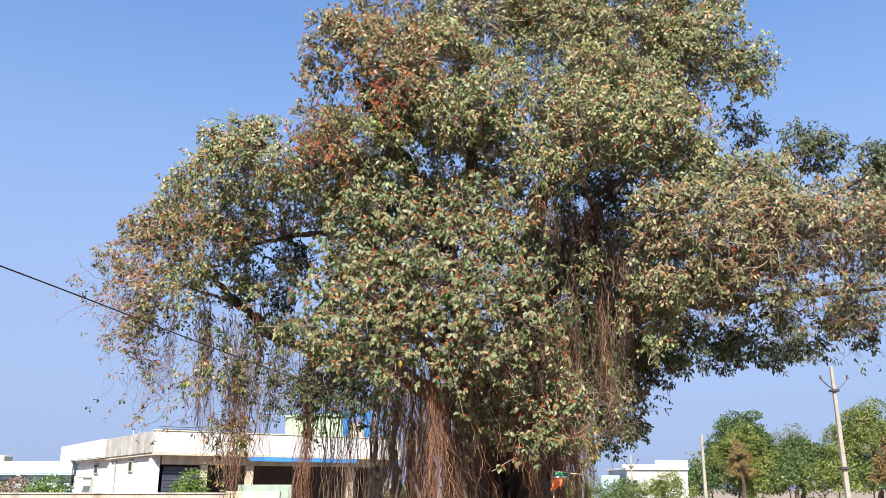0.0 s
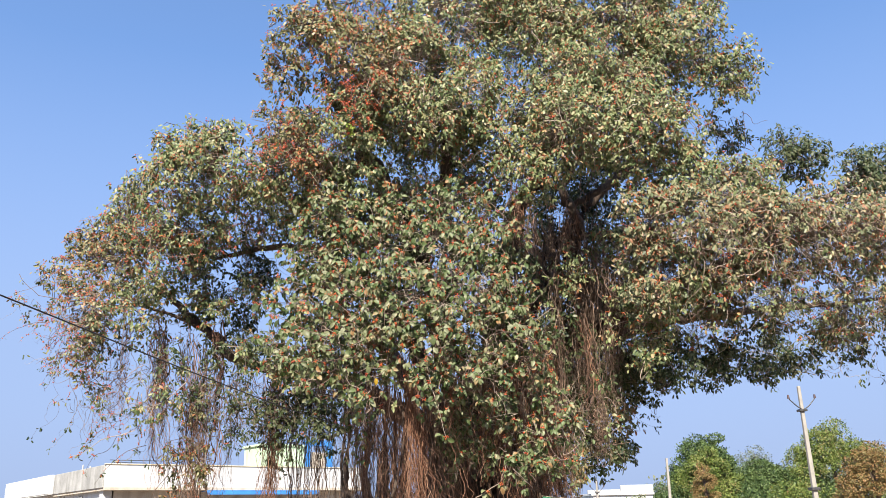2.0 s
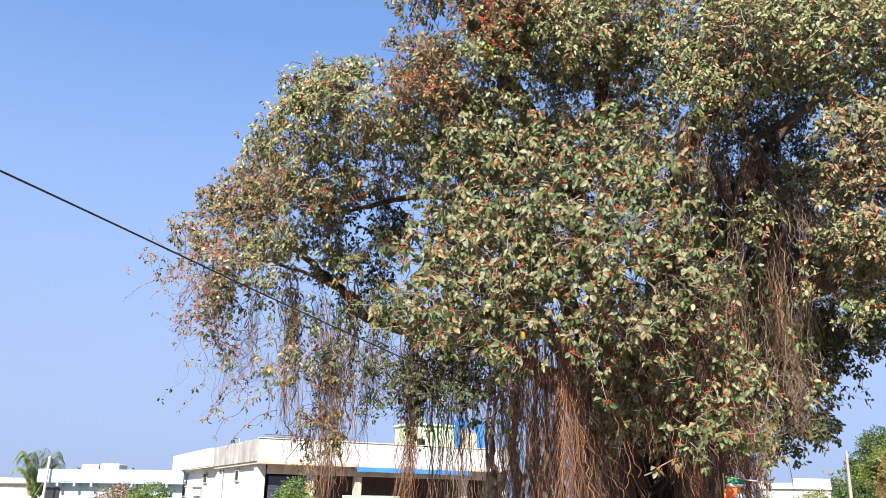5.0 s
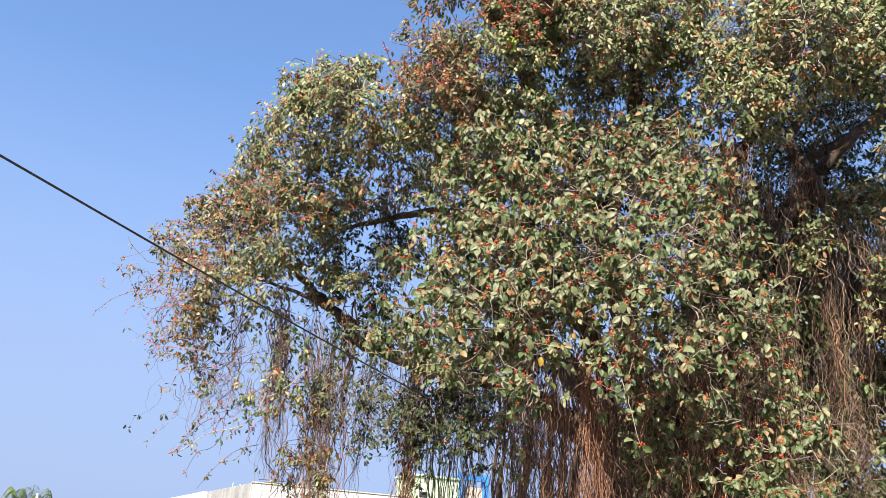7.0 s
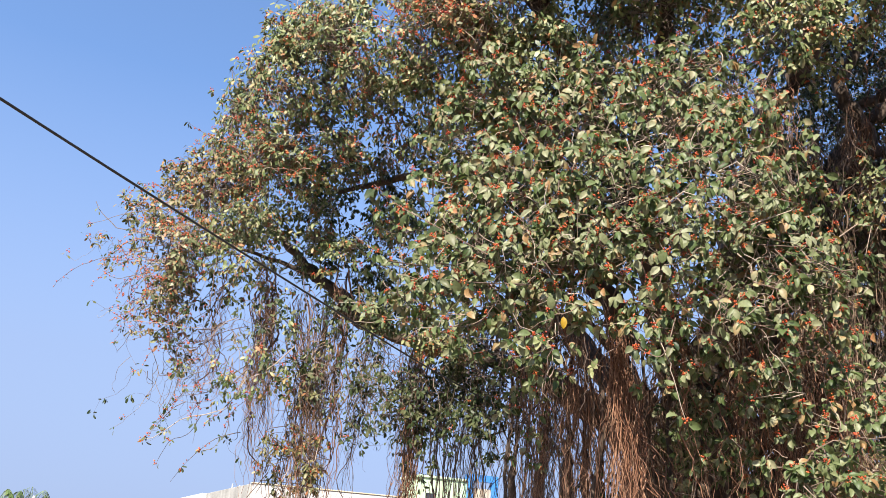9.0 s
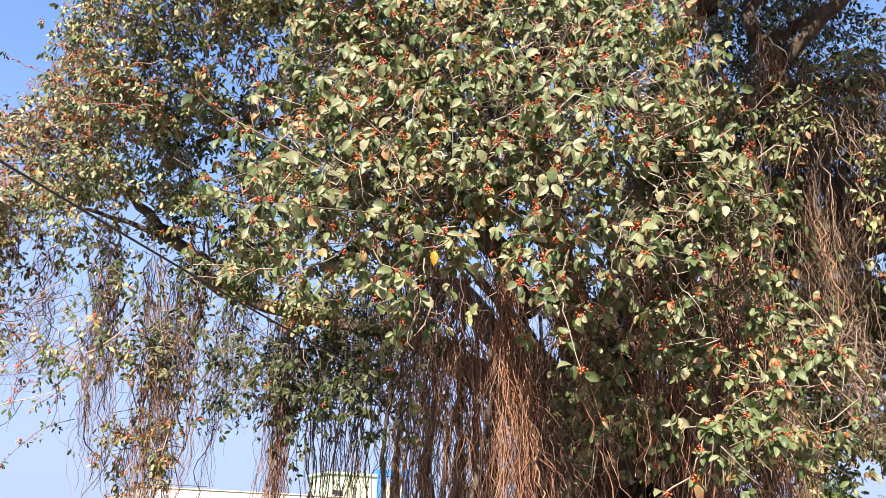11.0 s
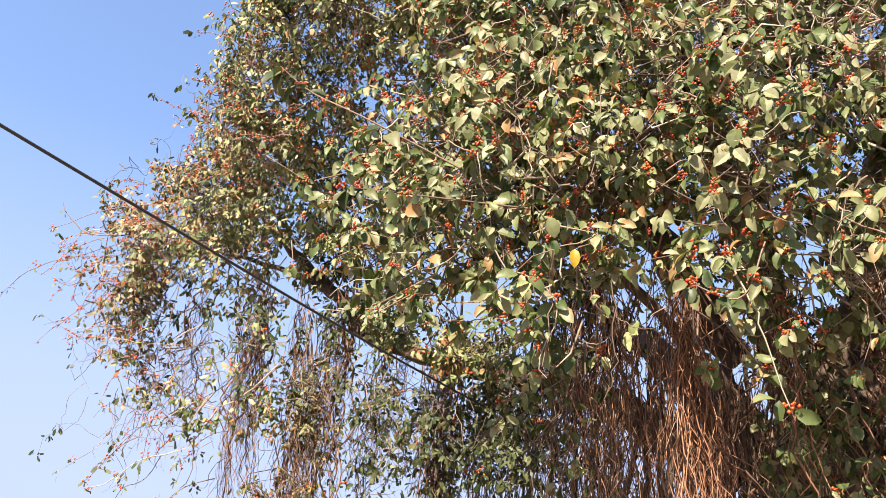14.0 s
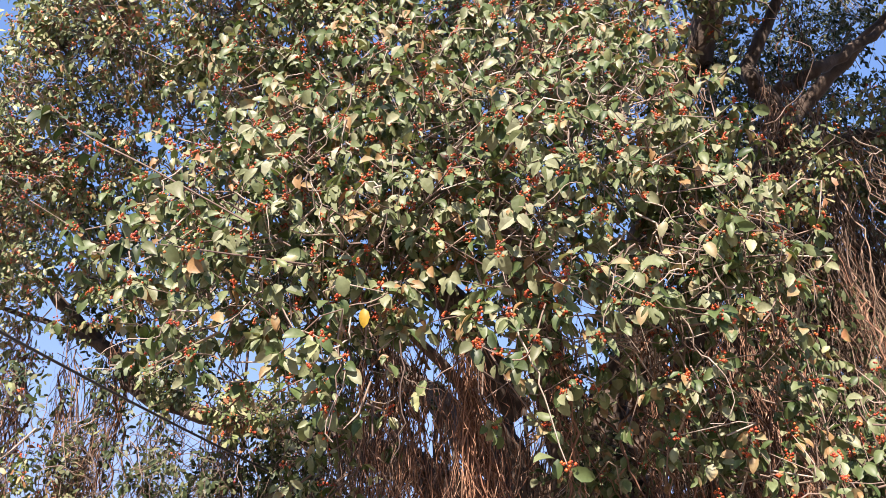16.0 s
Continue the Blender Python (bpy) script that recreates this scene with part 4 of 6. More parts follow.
front_bough = Bough(15, fine=True)
limb([(0.7, 17.8, 3.4, 0.13), (0.3, 16.4, 4.7, 0.09), (0.0, 15.0, 5.1, 0.06), (-0.3, 14.0, 4.7, 0.03)], 150)
limb([(0.0, 14.5, 4.5, 0.012), (0.22, 14.2, 4.57, 0.016), (0.53, 14.2, 4.59, 0.012)], 152, 0.05, 10, 6)
limb([(0.6, 17.6, 3.3, 0.07), (-0.8, 16.2, 4.6, 0.045), (-1.7, 15.0, 4.6, 0.05)], 151)
front_bough.tuft(-1.50, 14.35, 3.62, 0.40, figs=0.62, leaf=0.096, material=LEAF_NEAR, dense=0.11, hollow=0.7, twig=0.6)
front_bough.tuft(-0.80, 14.20, 3.55, 0.42, figs=0.62, leaf=0.096, material=LEAF_NEAR, dense=0.11, hollow=0.7, twig=0.6)
front_bough.tuft(0.00, 14.20, 3.55, 0.42, figs=0.62, leaf=0.096, material=LEAF_NEAR, dense=0.11, hollow=0.7, twig=0.6)
front_bough.tuft(0.70, 14.30, 3.62, 0.40, figs=0.62, leaf=0.096, material=LEAF_NEAR, dense=0.24, hollow=0.7, twig=0.6)
front_bough.tuft(1.25, 14.55, 3.75, 0.36, figs=0.62, leaf=0.096, material=LEAF_NEAR, dense=0.22, hollow=0.7, twig=0.6)
front_bough.tuft(-2.25, 14.50, 4.20, 0.50, figs=0.62, leaf=0.096, material=LEAF_NEAR, dense=0.31, hollow=0.7, twig=0.6)
front_bough.tuft(-1.50, 14.20, 4.20, 0.60, figs=0.62, leaf=0.096, material=LEAF_NEAR, dense=0.31, hollow=0.7, twig=0.6, singles=75)
front_bough.tuft(-0.60, 14.20, 4.25, 0.65, figs=0.62, leaf=0.096, material=LEAF_NEAR, dense=0.31, hollow=0.7, twig=0.6, singles=75)
front_bough.tuft(0.30, 14.15, 4.25, 0.65, figs=0.62, leaf=0.096, material=LEAF_NEAR, dense=0.31, hollow=0.7, twig=0.6, singles=75)
front_bough.tuft(1.05, 14.15, 4.25, 0.60, figs=0.62, leaf=0.096, material=LEAF_NEAR, dense=0.31, hollow=0.7, twig=0.6, singles=75)
front_bough.tuft(1.55, 14.55, 4.25, 0.42, figs=0.62, leaf=0.096, material=LEAF_NEAR, dense=0.31, hollow=0.7, twig=0.6)
front_bough.tuft(-2.10, 14.75, 5.00, 0.55, figs=0.62, leaf=0.096, material=LEAF_NEAR, dense=0.31, hollow=0.7, twig=0.6)
front_bough.tuft(-1.20, 14.65, 5.05, 0.70, figs=0.62, leaf=0.096, material=LEAF_NEAR, dense=0.31, hollow=0.7, twig=0.6)
front_bough.tuft(-0.20, 14.50, 5.05, 0.75, figs=0.62, leaf=0.096, material=LEAF_NEAR, dense=0.31, hollow=0.7, twig=0.6)
front_bough.tuft(0.75, 14.30, 5.05, 0.70, figs=0.62, leaf=0.096, material=LEAF_NEAR, dense=0.31, hollow=0.7, twig=0.6)
front_bough.tuft(1.40, 14.60, 5.00, 0.45, figs=0.62, leaf=0.096, material=LEAF_NEAR, dense=0.31, hollow=0.7, twig=0.6)
front_bough.tuft(-1.75, 15.00, 5.90, 0.60, figs=0.62, leaf=0.098, material=LEAF_NEAR, dense=0.31, hollow=0.7, twig=0.6)
front_bough.tuft(-0.80, 14.95, 5.90, 0.75, figs=0.62, leaf=0.098, material=LEAF_NEAR, dense=0.31, hollow=0.7, twig=0.6)
front_bough.tuft(0.20, 14.85, 5.90, 0.75, figs=0.62, leaf=0.098, material=LEAF_NEAR, dense=0.31, hollow=0.7, twig=0.6)
front_bough.tuft(1.05, 14.75, 5.85, 0.60, figs=0.62, leaf=0.098, material=LEAF_NEAR, dense=0.31, hollow=0.7, twig=0.6)
front_bough.tuft(-1.35, 14.90, 6.70, 0.55, figs=0.62, leaf=0.094, material=LEAF_NEAR, dense=0.31, hollow=0.7, twig=0.6)
front_bough.tuft(-0.45, 15.20, 6.75, 0.60, figs=0.62, leaf=0.094, material=LEAF_NEAR, dense=0.31, hollow=0.7, twig=0.6)
front_bough.tuft(0.50, 15.20, 6.75, 0.60, figs=0.62, leaf=0.094, material=LEAF_NEAR, dense=0.31, hollow=0.7, twig=0.6)
front_bough.tuft(1.40, 15.20, 6.70, 0.55, figs=0.62, leaf=0.094, material=LEAF_NEAR, dense=0.31, hollow=0.7, twig=0.6)
front_bough.tuft(-0.70, 15.20, 4.30, 0.42, dense=0.4, material=LEAF_NEAR, figs=0.3)
front_bough.tuft(-1.87, 15.66, 5.82, 0.52, dense=0.5, material=LEAF)
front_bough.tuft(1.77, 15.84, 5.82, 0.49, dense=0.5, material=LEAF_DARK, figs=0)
front_bough.leaves.setdefault(LEAF_YELLOW, []).append((np.array([(-0.70, 13.78, 3.56)]), np.array([(0.05, -0.1, -1.0)]), np.array([(0.2, -1.0, 0.3)]), np.array([0.11]), np.array([0.065])))
front_bough.sprig([(-1.2, 14.0, 4.1), (-1.88, 13.4, 4.3), (-2.23, 13.3, 4.47), (-2.42, 13.2, 4.62)], 0.15)
front_bough.sprig([(-1.0, 13.9, 3.9), (-1.5, 13.4, 3.75), (-1.85, 13.2, 3.72)], 0.11)
front_bough.sprig([(0.3, 13.9, 3.6), (0.15, 13.7, 3.2), (-0.1, 13.6, 3.25)], 0.1)
front_bough.switch([(-1.16, 13.8, 3.59), (-1.07, 13.8, 3.46), (-0.84, 13.8, 3.35), (-0.79, 13.8, 3.15), (-0.89, 13.8, 2.95), (-0.85, 13.8, 2.83)], at=(5,))
front_bough.switch([(0.10, 13.9, 3.62), (0.19, 13.8, 3.24), (0.26, 13.8, 3.0), (0.34, 13.8, 2.67)], at=(3, 11), thick=0.009)
front_bough.switch([(-0.51, 13.9, 3.4), (-0.50, 13.9, 2.97), (-0.55, 13.9, 2.73)], at=())
front_bough.switch([(0.60, 14.1, 3.95), (0.68, 13.9, 3.79), (0.65, 13.9, 3.61), (0.59, 13.9, 3.39)], at=(11,))
front_bough.switch([(0.60, 14.0, 3.90), (0.82, 13.9, 3.64), (1.02, 13.9, 3.54), (1.23, 13.9, 3.49)], at=(11,))
front_bough.switch([(-1.17, 13.9, 3.75), (-1.12, 13.9, 3.48), (-1.13, 13.9, 3.38)], at=())
front_bough.switch([(-0.87, 13.8, 3.60), (-0.82, 13.8, 3.2), (-0.87, 13.8, 2.89)], at=())
front_bough.switch([(1.40, 14.3, 3.98), (1.57, 14.2, 3.91), (1.72, 14.2, 3.84), (1.81, 14.2, 3.8)], at=(8, 11))
front_bough.switch([(1.05, 14.5, 3.75), (1.13, 14.5, 3.54), (1.19, 14.5, 3.28), (1.22, 14.5, 3.11)], at=())
front_bough.switch([(0.71, 14.2, 3.99), (0.90, 14.2, 3.82), (1.09, 14.2, 3.71), (1.31, 14.2, 3.64)], at=(6, 11), thick=0.009)
front_bough.switch([(1.62, 14.5, 4.25), (1.70, 14.6, 4.07), (1.80, 14.6, 3.8), (1.83, 14.6, 3.48), (1.93, 14.6, 3.26), (1.94, 14.6, 2.95), (2.06, 14.6, 2.62)], at=(4, 7, 9), thick=0.010)
front_bough.switch([(1.75, 14.7, 3.9), (1.95, 14.7, 3.6), (1.98, 14.7, 3.3), (2.08, 14.7, 3.0), (2.05, 14.7, 2.7)], at=(5, 9), thick=0.008)
front_bough.switch([(0.82, 14.5, 1.80), (1.02, 14.5, 1.93), (1.19, 14.5, 2.05), (1.28, 14.5, 2.23), (1.37, 14.5, 2.43)], at=(2, 5, 8, 11), thick=0.010, leaf=0.11)
front_bough.dangle(-0.2, 14.0, 3.8, 0.7, 0.8, 16, leafy=0.5)
front_bough.dangle(0.3, 13.95, 4.3, 0.8, 0.8, 16, leafy=0.6)
front_bough.dangle(1.4, 14.3, 4.0, 0.35, 1.0, 12, leafy=0.5)
front_bough.dangle(-0.9, 14.3, 3.8, 0.5, 0.7, 10, leafy=0.5)
front_bough.tuft(1.55, 14.65, 2.36, 0.30, dense=0.34, leaf=0.088, material=LEAF_NEAR, figs=0.2, inner=0.1, twig=0.6)
front_bough.tuft(1.95, 14.70, 2.30, 0.22, dense=0.30, leaf=0.085, material=LEAF_NEAR, figs=0.3, inner=0.1, twig=0.6)
front_bough.tuft(2.31, 14.75, 2.75, 0.20, rz=0.66, dense=0.40, leaf=0.08, material=LEAF_NEAR, figs=0.5, inner=0.1, twig=0.6)
front_bough.tuft(0.95, 15.30, 2.75, 0.40, dense=0.12, leaf=0.08, material=LEAF_NEAR, figs=0.2, inner=0.0)
front_bough.tuft(0.45, 15.40, 2.95, 0.36, dense=0.14, leaf=0.08, material=LEAF_NEAR, figs=0.2, inner=0.0)
front_bough.tuft(1.30, 15.20, 3.25, 0.36, dense=0.14, leaf=0.085, material=LEAF_NEAR, figs=0.3, inner=0.0)
front_bough.tuft(0.60, 15.10, 3.65, 0.36, dense=0.10, leaf=0.094, material=LEAF_NEAR, figs=0.3, inner=0.0)
front_bough.tuft(2.05, 15.24, 3.45, 0.42, rz=0.65, dense=0.20, leaf=0.085, material=LEAF_NEAR, figs=0.3, inner=0.1)
front_bough.tuft(-1.06, 15.20, 3.00, 0.34, rz=0.58, dense=0.16, leaf=0.085, material=LEAF_NEAR, figs=0.2, inner=0.0)
front_bough.tuft(0.75, 15.60, 2.80, 0.32, dense=0.22, leaf=0.065, material=LEAF_NEAR, figs=0.1, inner=0.0)
front_bough.tuft(1.05, 15.70, 2.50, 0.34, dense=0.20, leaf=0.065, material=LEAF_NEAR, figs=0.1, inner=0.0)
front_bough.tuft(0.60, 15.80, 2.35, 0.28, dense=0.20, leaf=0.065, material=LEAF_NEAR, figs=0.1, inner=0.0)
front_bough.tuft(1.10, 14.70, 3.15, 0.30, dense=0.14, leaf=0.085, material=LEAF_NEAR, figs=0.4, inner=0.0, twig=0.6)
front_bough.tuft(1.55, 14.75, 2.85, 0.26, dense=0.16, leaf=0.085, material=LEAF_NEAR, figs=0.4, inner=0.0, twig=0.6)
front_bough.dangle(1.70, 14.6, 2.5, 0.25, 0.6, 10, LEAF_NEAR, leaf=0.085, figs=0.2)
front_bough.dangle(2.3, 14.8, 3.2, 0.25, 1.4, 18, LEAF_NEAR, figs=0.3)
for x, y, z in ((-1.6, 14.0, 4.5), (-0.6, 13.8, 4.6), (0.4, 13.8, 4.6), (1.1, 13.9, 4.5), (-1.2, 14.2, 5.4), (-0.2, 14.1, 5.5), (0.8, 14.0, 5.4), (-0.8, 14.5, 6.2), (0.4, 14.4, 6.2), (-1.4, 14.1, 3.8), (0.7, 13.9, 3.9)):
    front_bough.dangle(x, y, z, 0.42, 0.7, 20, LEAF_NEAR, leafy=0.4, figs=0.5, leaf=0.094, thick=0.006, out=0.5)
front_bough.finish("large dusty green leaves with red figs")

low_bough = Bough(16)
limb([(1.7, 18.0, 3.2, 0.24), (2.3, 17.0, 3.8, 0.10), (2.4, 16.2, 4.1, 0.03), (2.45, 15.8, 4.4, 0.01)], 160)
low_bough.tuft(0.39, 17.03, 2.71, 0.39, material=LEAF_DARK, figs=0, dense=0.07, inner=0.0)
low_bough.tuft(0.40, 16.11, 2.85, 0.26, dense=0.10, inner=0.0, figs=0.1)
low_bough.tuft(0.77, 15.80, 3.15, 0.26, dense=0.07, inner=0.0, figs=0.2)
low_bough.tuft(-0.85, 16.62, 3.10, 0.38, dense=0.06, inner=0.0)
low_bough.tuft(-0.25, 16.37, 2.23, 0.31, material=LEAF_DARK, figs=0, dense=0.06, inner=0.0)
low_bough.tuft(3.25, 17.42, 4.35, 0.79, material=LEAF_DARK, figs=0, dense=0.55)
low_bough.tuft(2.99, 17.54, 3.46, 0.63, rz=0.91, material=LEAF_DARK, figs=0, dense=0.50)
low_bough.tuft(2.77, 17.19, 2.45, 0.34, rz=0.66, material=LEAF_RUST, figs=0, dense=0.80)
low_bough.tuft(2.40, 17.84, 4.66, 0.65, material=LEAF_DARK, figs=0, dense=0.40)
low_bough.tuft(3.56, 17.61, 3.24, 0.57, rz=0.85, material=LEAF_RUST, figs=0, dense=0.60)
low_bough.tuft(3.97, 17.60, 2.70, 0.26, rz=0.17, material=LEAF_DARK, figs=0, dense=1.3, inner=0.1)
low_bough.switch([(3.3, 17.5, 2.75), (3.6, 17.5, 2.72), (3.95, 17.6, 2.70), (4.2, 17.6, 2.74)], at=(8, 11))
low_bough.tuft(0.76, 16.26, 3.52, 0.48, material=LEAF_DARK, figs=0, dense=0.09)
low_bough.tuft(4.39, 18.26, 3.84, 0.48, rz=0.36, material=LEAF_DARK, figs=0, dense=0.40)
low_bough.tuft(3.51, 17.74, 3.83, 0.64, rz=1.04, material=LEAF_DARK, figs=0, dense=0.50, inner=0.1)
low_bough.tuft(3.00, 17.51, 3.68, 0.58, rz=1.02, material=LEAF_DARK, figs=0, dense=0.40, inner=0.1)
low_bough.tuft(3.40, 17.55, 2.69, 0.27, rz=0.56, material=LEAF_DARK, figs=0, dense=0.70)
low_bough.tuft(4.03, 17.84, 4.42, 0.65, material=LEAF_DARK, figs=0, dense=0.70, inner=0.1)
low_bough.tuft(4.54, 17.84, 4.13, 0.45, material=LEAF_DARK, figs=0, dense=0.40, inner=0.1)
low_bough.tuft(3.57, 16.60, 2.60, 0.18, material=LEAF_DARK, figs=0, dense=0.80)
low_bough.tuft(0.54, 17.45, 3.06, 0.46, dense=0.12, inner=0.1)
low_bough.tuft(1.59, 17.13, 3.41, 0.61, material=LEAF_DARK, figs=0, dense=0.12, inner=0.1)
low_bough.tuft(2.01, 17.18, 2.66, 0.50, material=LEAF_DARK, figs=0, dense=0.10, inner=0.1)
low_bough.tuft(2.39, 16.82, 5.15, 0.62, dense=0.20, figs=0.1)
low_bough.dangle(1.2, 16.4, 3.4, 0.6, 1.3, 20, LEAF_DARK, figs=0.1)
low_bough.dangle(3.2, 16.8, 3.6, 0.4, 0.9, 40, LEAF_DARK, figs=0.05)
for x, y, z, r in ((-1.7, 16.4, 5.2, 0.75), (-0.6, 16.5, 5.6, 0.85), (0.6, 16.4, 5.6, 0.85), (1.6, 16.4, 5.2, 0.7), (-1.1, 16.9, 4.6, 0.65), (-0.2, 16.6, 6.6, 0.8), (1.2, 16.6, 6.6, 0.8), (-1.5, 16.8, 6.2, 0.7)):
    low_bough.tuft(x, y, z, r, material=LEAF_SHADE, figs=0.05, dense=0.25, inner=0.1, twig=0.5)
low_bough.tuft(2.55, 16.20, 4.60, 0.45, material=LEAF_SHADE, figs=0, dense=0.2, inner=0.1)
low_bough.finish("shaded leaves among the roots")

back_bough = Bough(17)
limb([(1.4, 19.4, 3.6, 0.3), (1.9, 20.6, 6.2, 0.18), (2.4, 21.6, 8.4, 0.08)], 170)
limb([(0.5, 19.1, 3.6, 0.24), (-1.2, 20.6, 5.8, 0.15), (-2.6, 21.4, 7.2, 0.06)], 171)
limb([(2.0, 19.0, 4.2, 0.3), (4.2, 20.8, 6.0, 0.18), (6.2, 21.6, 7.6, 0.06)], 172)
# Back tufts all take the shade-coloured leaf, as a dark backdrop.
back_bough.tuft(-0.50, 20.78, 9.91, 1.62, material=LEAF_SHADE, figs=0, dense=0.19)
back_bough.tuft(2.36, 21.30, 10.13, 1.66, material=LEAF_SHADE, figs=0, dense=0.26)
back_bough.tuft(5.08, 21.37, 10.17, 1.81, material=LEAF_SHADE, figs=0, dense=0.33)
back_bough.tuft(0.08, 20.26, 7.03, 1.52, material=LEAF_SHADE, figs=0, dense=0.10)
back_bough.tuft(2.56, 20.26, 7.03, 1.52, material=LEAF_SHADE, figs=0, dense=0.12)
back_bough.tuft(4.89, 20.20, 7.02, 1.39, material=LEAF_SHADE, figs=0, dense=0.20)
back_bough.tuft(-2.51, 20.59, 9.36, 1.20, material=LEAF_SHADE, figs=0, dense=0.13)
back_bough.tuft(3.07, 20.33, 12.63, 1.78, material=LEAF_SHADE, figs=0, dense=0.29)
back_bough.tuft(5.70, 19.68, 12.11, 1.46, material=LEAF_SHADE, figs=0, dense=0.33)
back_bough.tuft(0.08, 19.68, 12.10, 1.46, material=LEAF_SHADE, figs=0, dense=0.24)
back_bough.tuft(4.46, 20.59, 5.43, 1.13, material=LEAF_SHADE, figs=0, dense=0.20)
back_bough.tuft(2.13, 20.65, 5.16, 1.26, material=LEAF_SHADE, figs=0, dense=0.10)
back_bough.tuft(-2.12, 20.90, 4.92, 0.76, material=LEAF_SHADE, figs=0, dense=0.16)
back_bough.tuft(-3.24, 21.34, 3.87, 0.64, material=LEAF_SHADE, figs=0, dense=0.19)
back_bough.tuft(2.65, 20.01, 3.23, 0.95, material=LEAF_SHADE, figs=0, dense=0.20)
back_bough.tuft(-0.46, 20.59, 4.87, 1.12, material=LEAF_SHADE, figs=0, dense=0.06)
back_bough.finish("inner leaves coloured dark to read as shaded")


# trunk: fused stems that flare at the foot
for i, (x, y, lean_x, lean_y, r) in enumerate([(1.0, 18.2, 0.1, -0.3, 0.62), (0.7, 18.9, -0.3, 0.2, 0.34), (1.9, 18.4, 0.6, -0.1, 0.45), (1.3, 19.2, 0.3, 0.5, 0.5), (0.75, 17.7, -0.15, -0.4, 0.2), (1.7, 17.5, 0.3, -0.4, 0.26)]):
    pts = [(x - 1.0, y - 18.2, -0.1, r * 1.7), (x - 1.0 + lean_x * 0.1, y - 18.2 + lean_y * 0.1, 0.5, r * 1.15), (x - 1.0 + lean_x * 0.4, y - 18.2 + lean_y * 0.4, 1.8, r), (x - 1.0 + lean_x, y - 18.2 + lean_y, 3.3, r * 0.55), (x - 1.0 + lean_x * 1.8, y - 18.2 + lean_y * 1.8, 4.7, r * 0.2)]
    round_limb("stem", pts, BARK, banyan, 900 + i, 26, 14, 0.1)


def root_bundle(x, y, top, bottom, spread, count, material=ROOT, seed=0, sway=0.085, thick=0.0036, label="", lean=0.0):
    """A hanging curtain of thin aerial roots, gathered into cords that wind down, tangle and fray at the end."""
    rng = np.random.default_rng(seed)
    k = 26
    s = np.linspace(0, 1, k)[None]
    tall = top - bottom
    cords = max(2, count // 12)

    def wave(n, size, fast=1.0):
        return sum(rng.normal(0, size / q, (n, 1)) * np.sin(q * s * fast * 2.6 * max(0.4, tall / 3) + rng.uniform(0, 6.28, (n, 1))) for q in (1, 1.9, 3.6))

    def kinks(n, size):
        steps = np.cumsum(rng.normal(0, size, (n, k)), 1)
        return steps - steps[:, :1] - 0.6 * (steps[:, -1:] - steps[:, :1]) * s

    cx, cy = rng.normal(0, spread, (cords, 1)), rng.normal(0, spread, (cords, 1))
    close = 1 - rng.uniform(0.1, 0.7, (cords, 1)) * np.sin(np.pi * np.minimum(1, s * rng.uniform(0.6, 1.5, (cords, 1))))
    px = cx * close + wave(cords, sway) + kinks(cords, 0.013) + lean * s ** 1.5
    py = cy * close + wave(cords, sway) + kinks(cords, 0.013)
    which = rng.integers(0, cords, count)
    loose = rng.lognormal(0, 0.8, (count, 1)) * 0.014
    x0 = rng.normal(0, 1, (count, 1)) * loose + wave(count, 0.034, 2.9) + kinks(count, 0.030)
    y0 = rng.normal(0, 1, (count, 1)) * loose + wave(count, 0.034, 2.9) + kinks(count, 0.030)
    tops = top + 0.25 + rng.normal(0, 0.2, count)
    ends = bottom + tall * np.abs(rng.normal(0, 0.3, count)) if bottom > 0.3 else np.where(rng.uniform(0, 1, count) < 0.5, -0.05, rng.uniform(0, 0.7 * tall, count))
    z = tops[:, None] + (ends - tops)[:, None] * s
    path = np.stack([x + px[which] + x0, y + py[which] + y0, z], -1)
    rad = thick * rng.lognormal(0, 0.55, (count, 1)) * np.linspace(1.25, 0.5, k)[None]
    v, f = tube_arrays(path, rad, 4 if thick > 0.007 else 3)
    return mesh_part("aerial_root", v - ORIGIN, f, material, banyan, label)


root_bundle(0.50, 16.2, 3.84, 0.00, 0.091, 16, material=ROOT, lean=0.5, sway=0.1, seed=206)
root_bundle(0.45, 15.8, 3.96, 2.79, 0.077, 10, thick=0.003, material=ROOT, seed=207)
root_bundle(1.18, 15.6, 3.46, 1.79, 0.046, 20, material=ROOT, thick=0.003, seed=210)
root_bundle(0.19, 15.5, 3.76, 2.91, 0.046, 10, material=ROOT_RED, thick=0.003, seed=211)
root_bundle(0.48, 16.9, 4.48, 0.00, 0.156, 14, lean=-0.5, material=ROOT, seed=216)
root_bundle(-0.30, 17, 4.73, 0.00, 0.225, 14, sway=0.12, material=ROOT_DARK, seed=221)
root_bundle(3.30, 17.0, 5.66, 3.62, 0.183, 70, material=ROOT_DARK, seed=225)
root_bundle(3.14, 17.2, 4.32, 2.56, 0.181, 60, material=ROOT_DARK, seed=226)
root_bundle(3.65, 17.2, 5.24, 2.77, 0.138, 50, material=ROOT_DARK, seed=227)
root_bundle(4.27, 16, 4.12, 3.44, 0.073, 40, material=ROOT_DARK, seed=228)
root_bundle(3.22, 16, 3.29, 2.29, 0.083, 40, material=ROOT_DARK, seed=229)
root_bundle(0.55, 17.2, 4.54, 0.00, 0.159, 10, lean=0.3, material=ROOT_DARK, seed=232)
root_bundle(-1.05, 17.4, 4.57, 0.00, 0.275, 16, material=ROOT_DARK, seed=234)
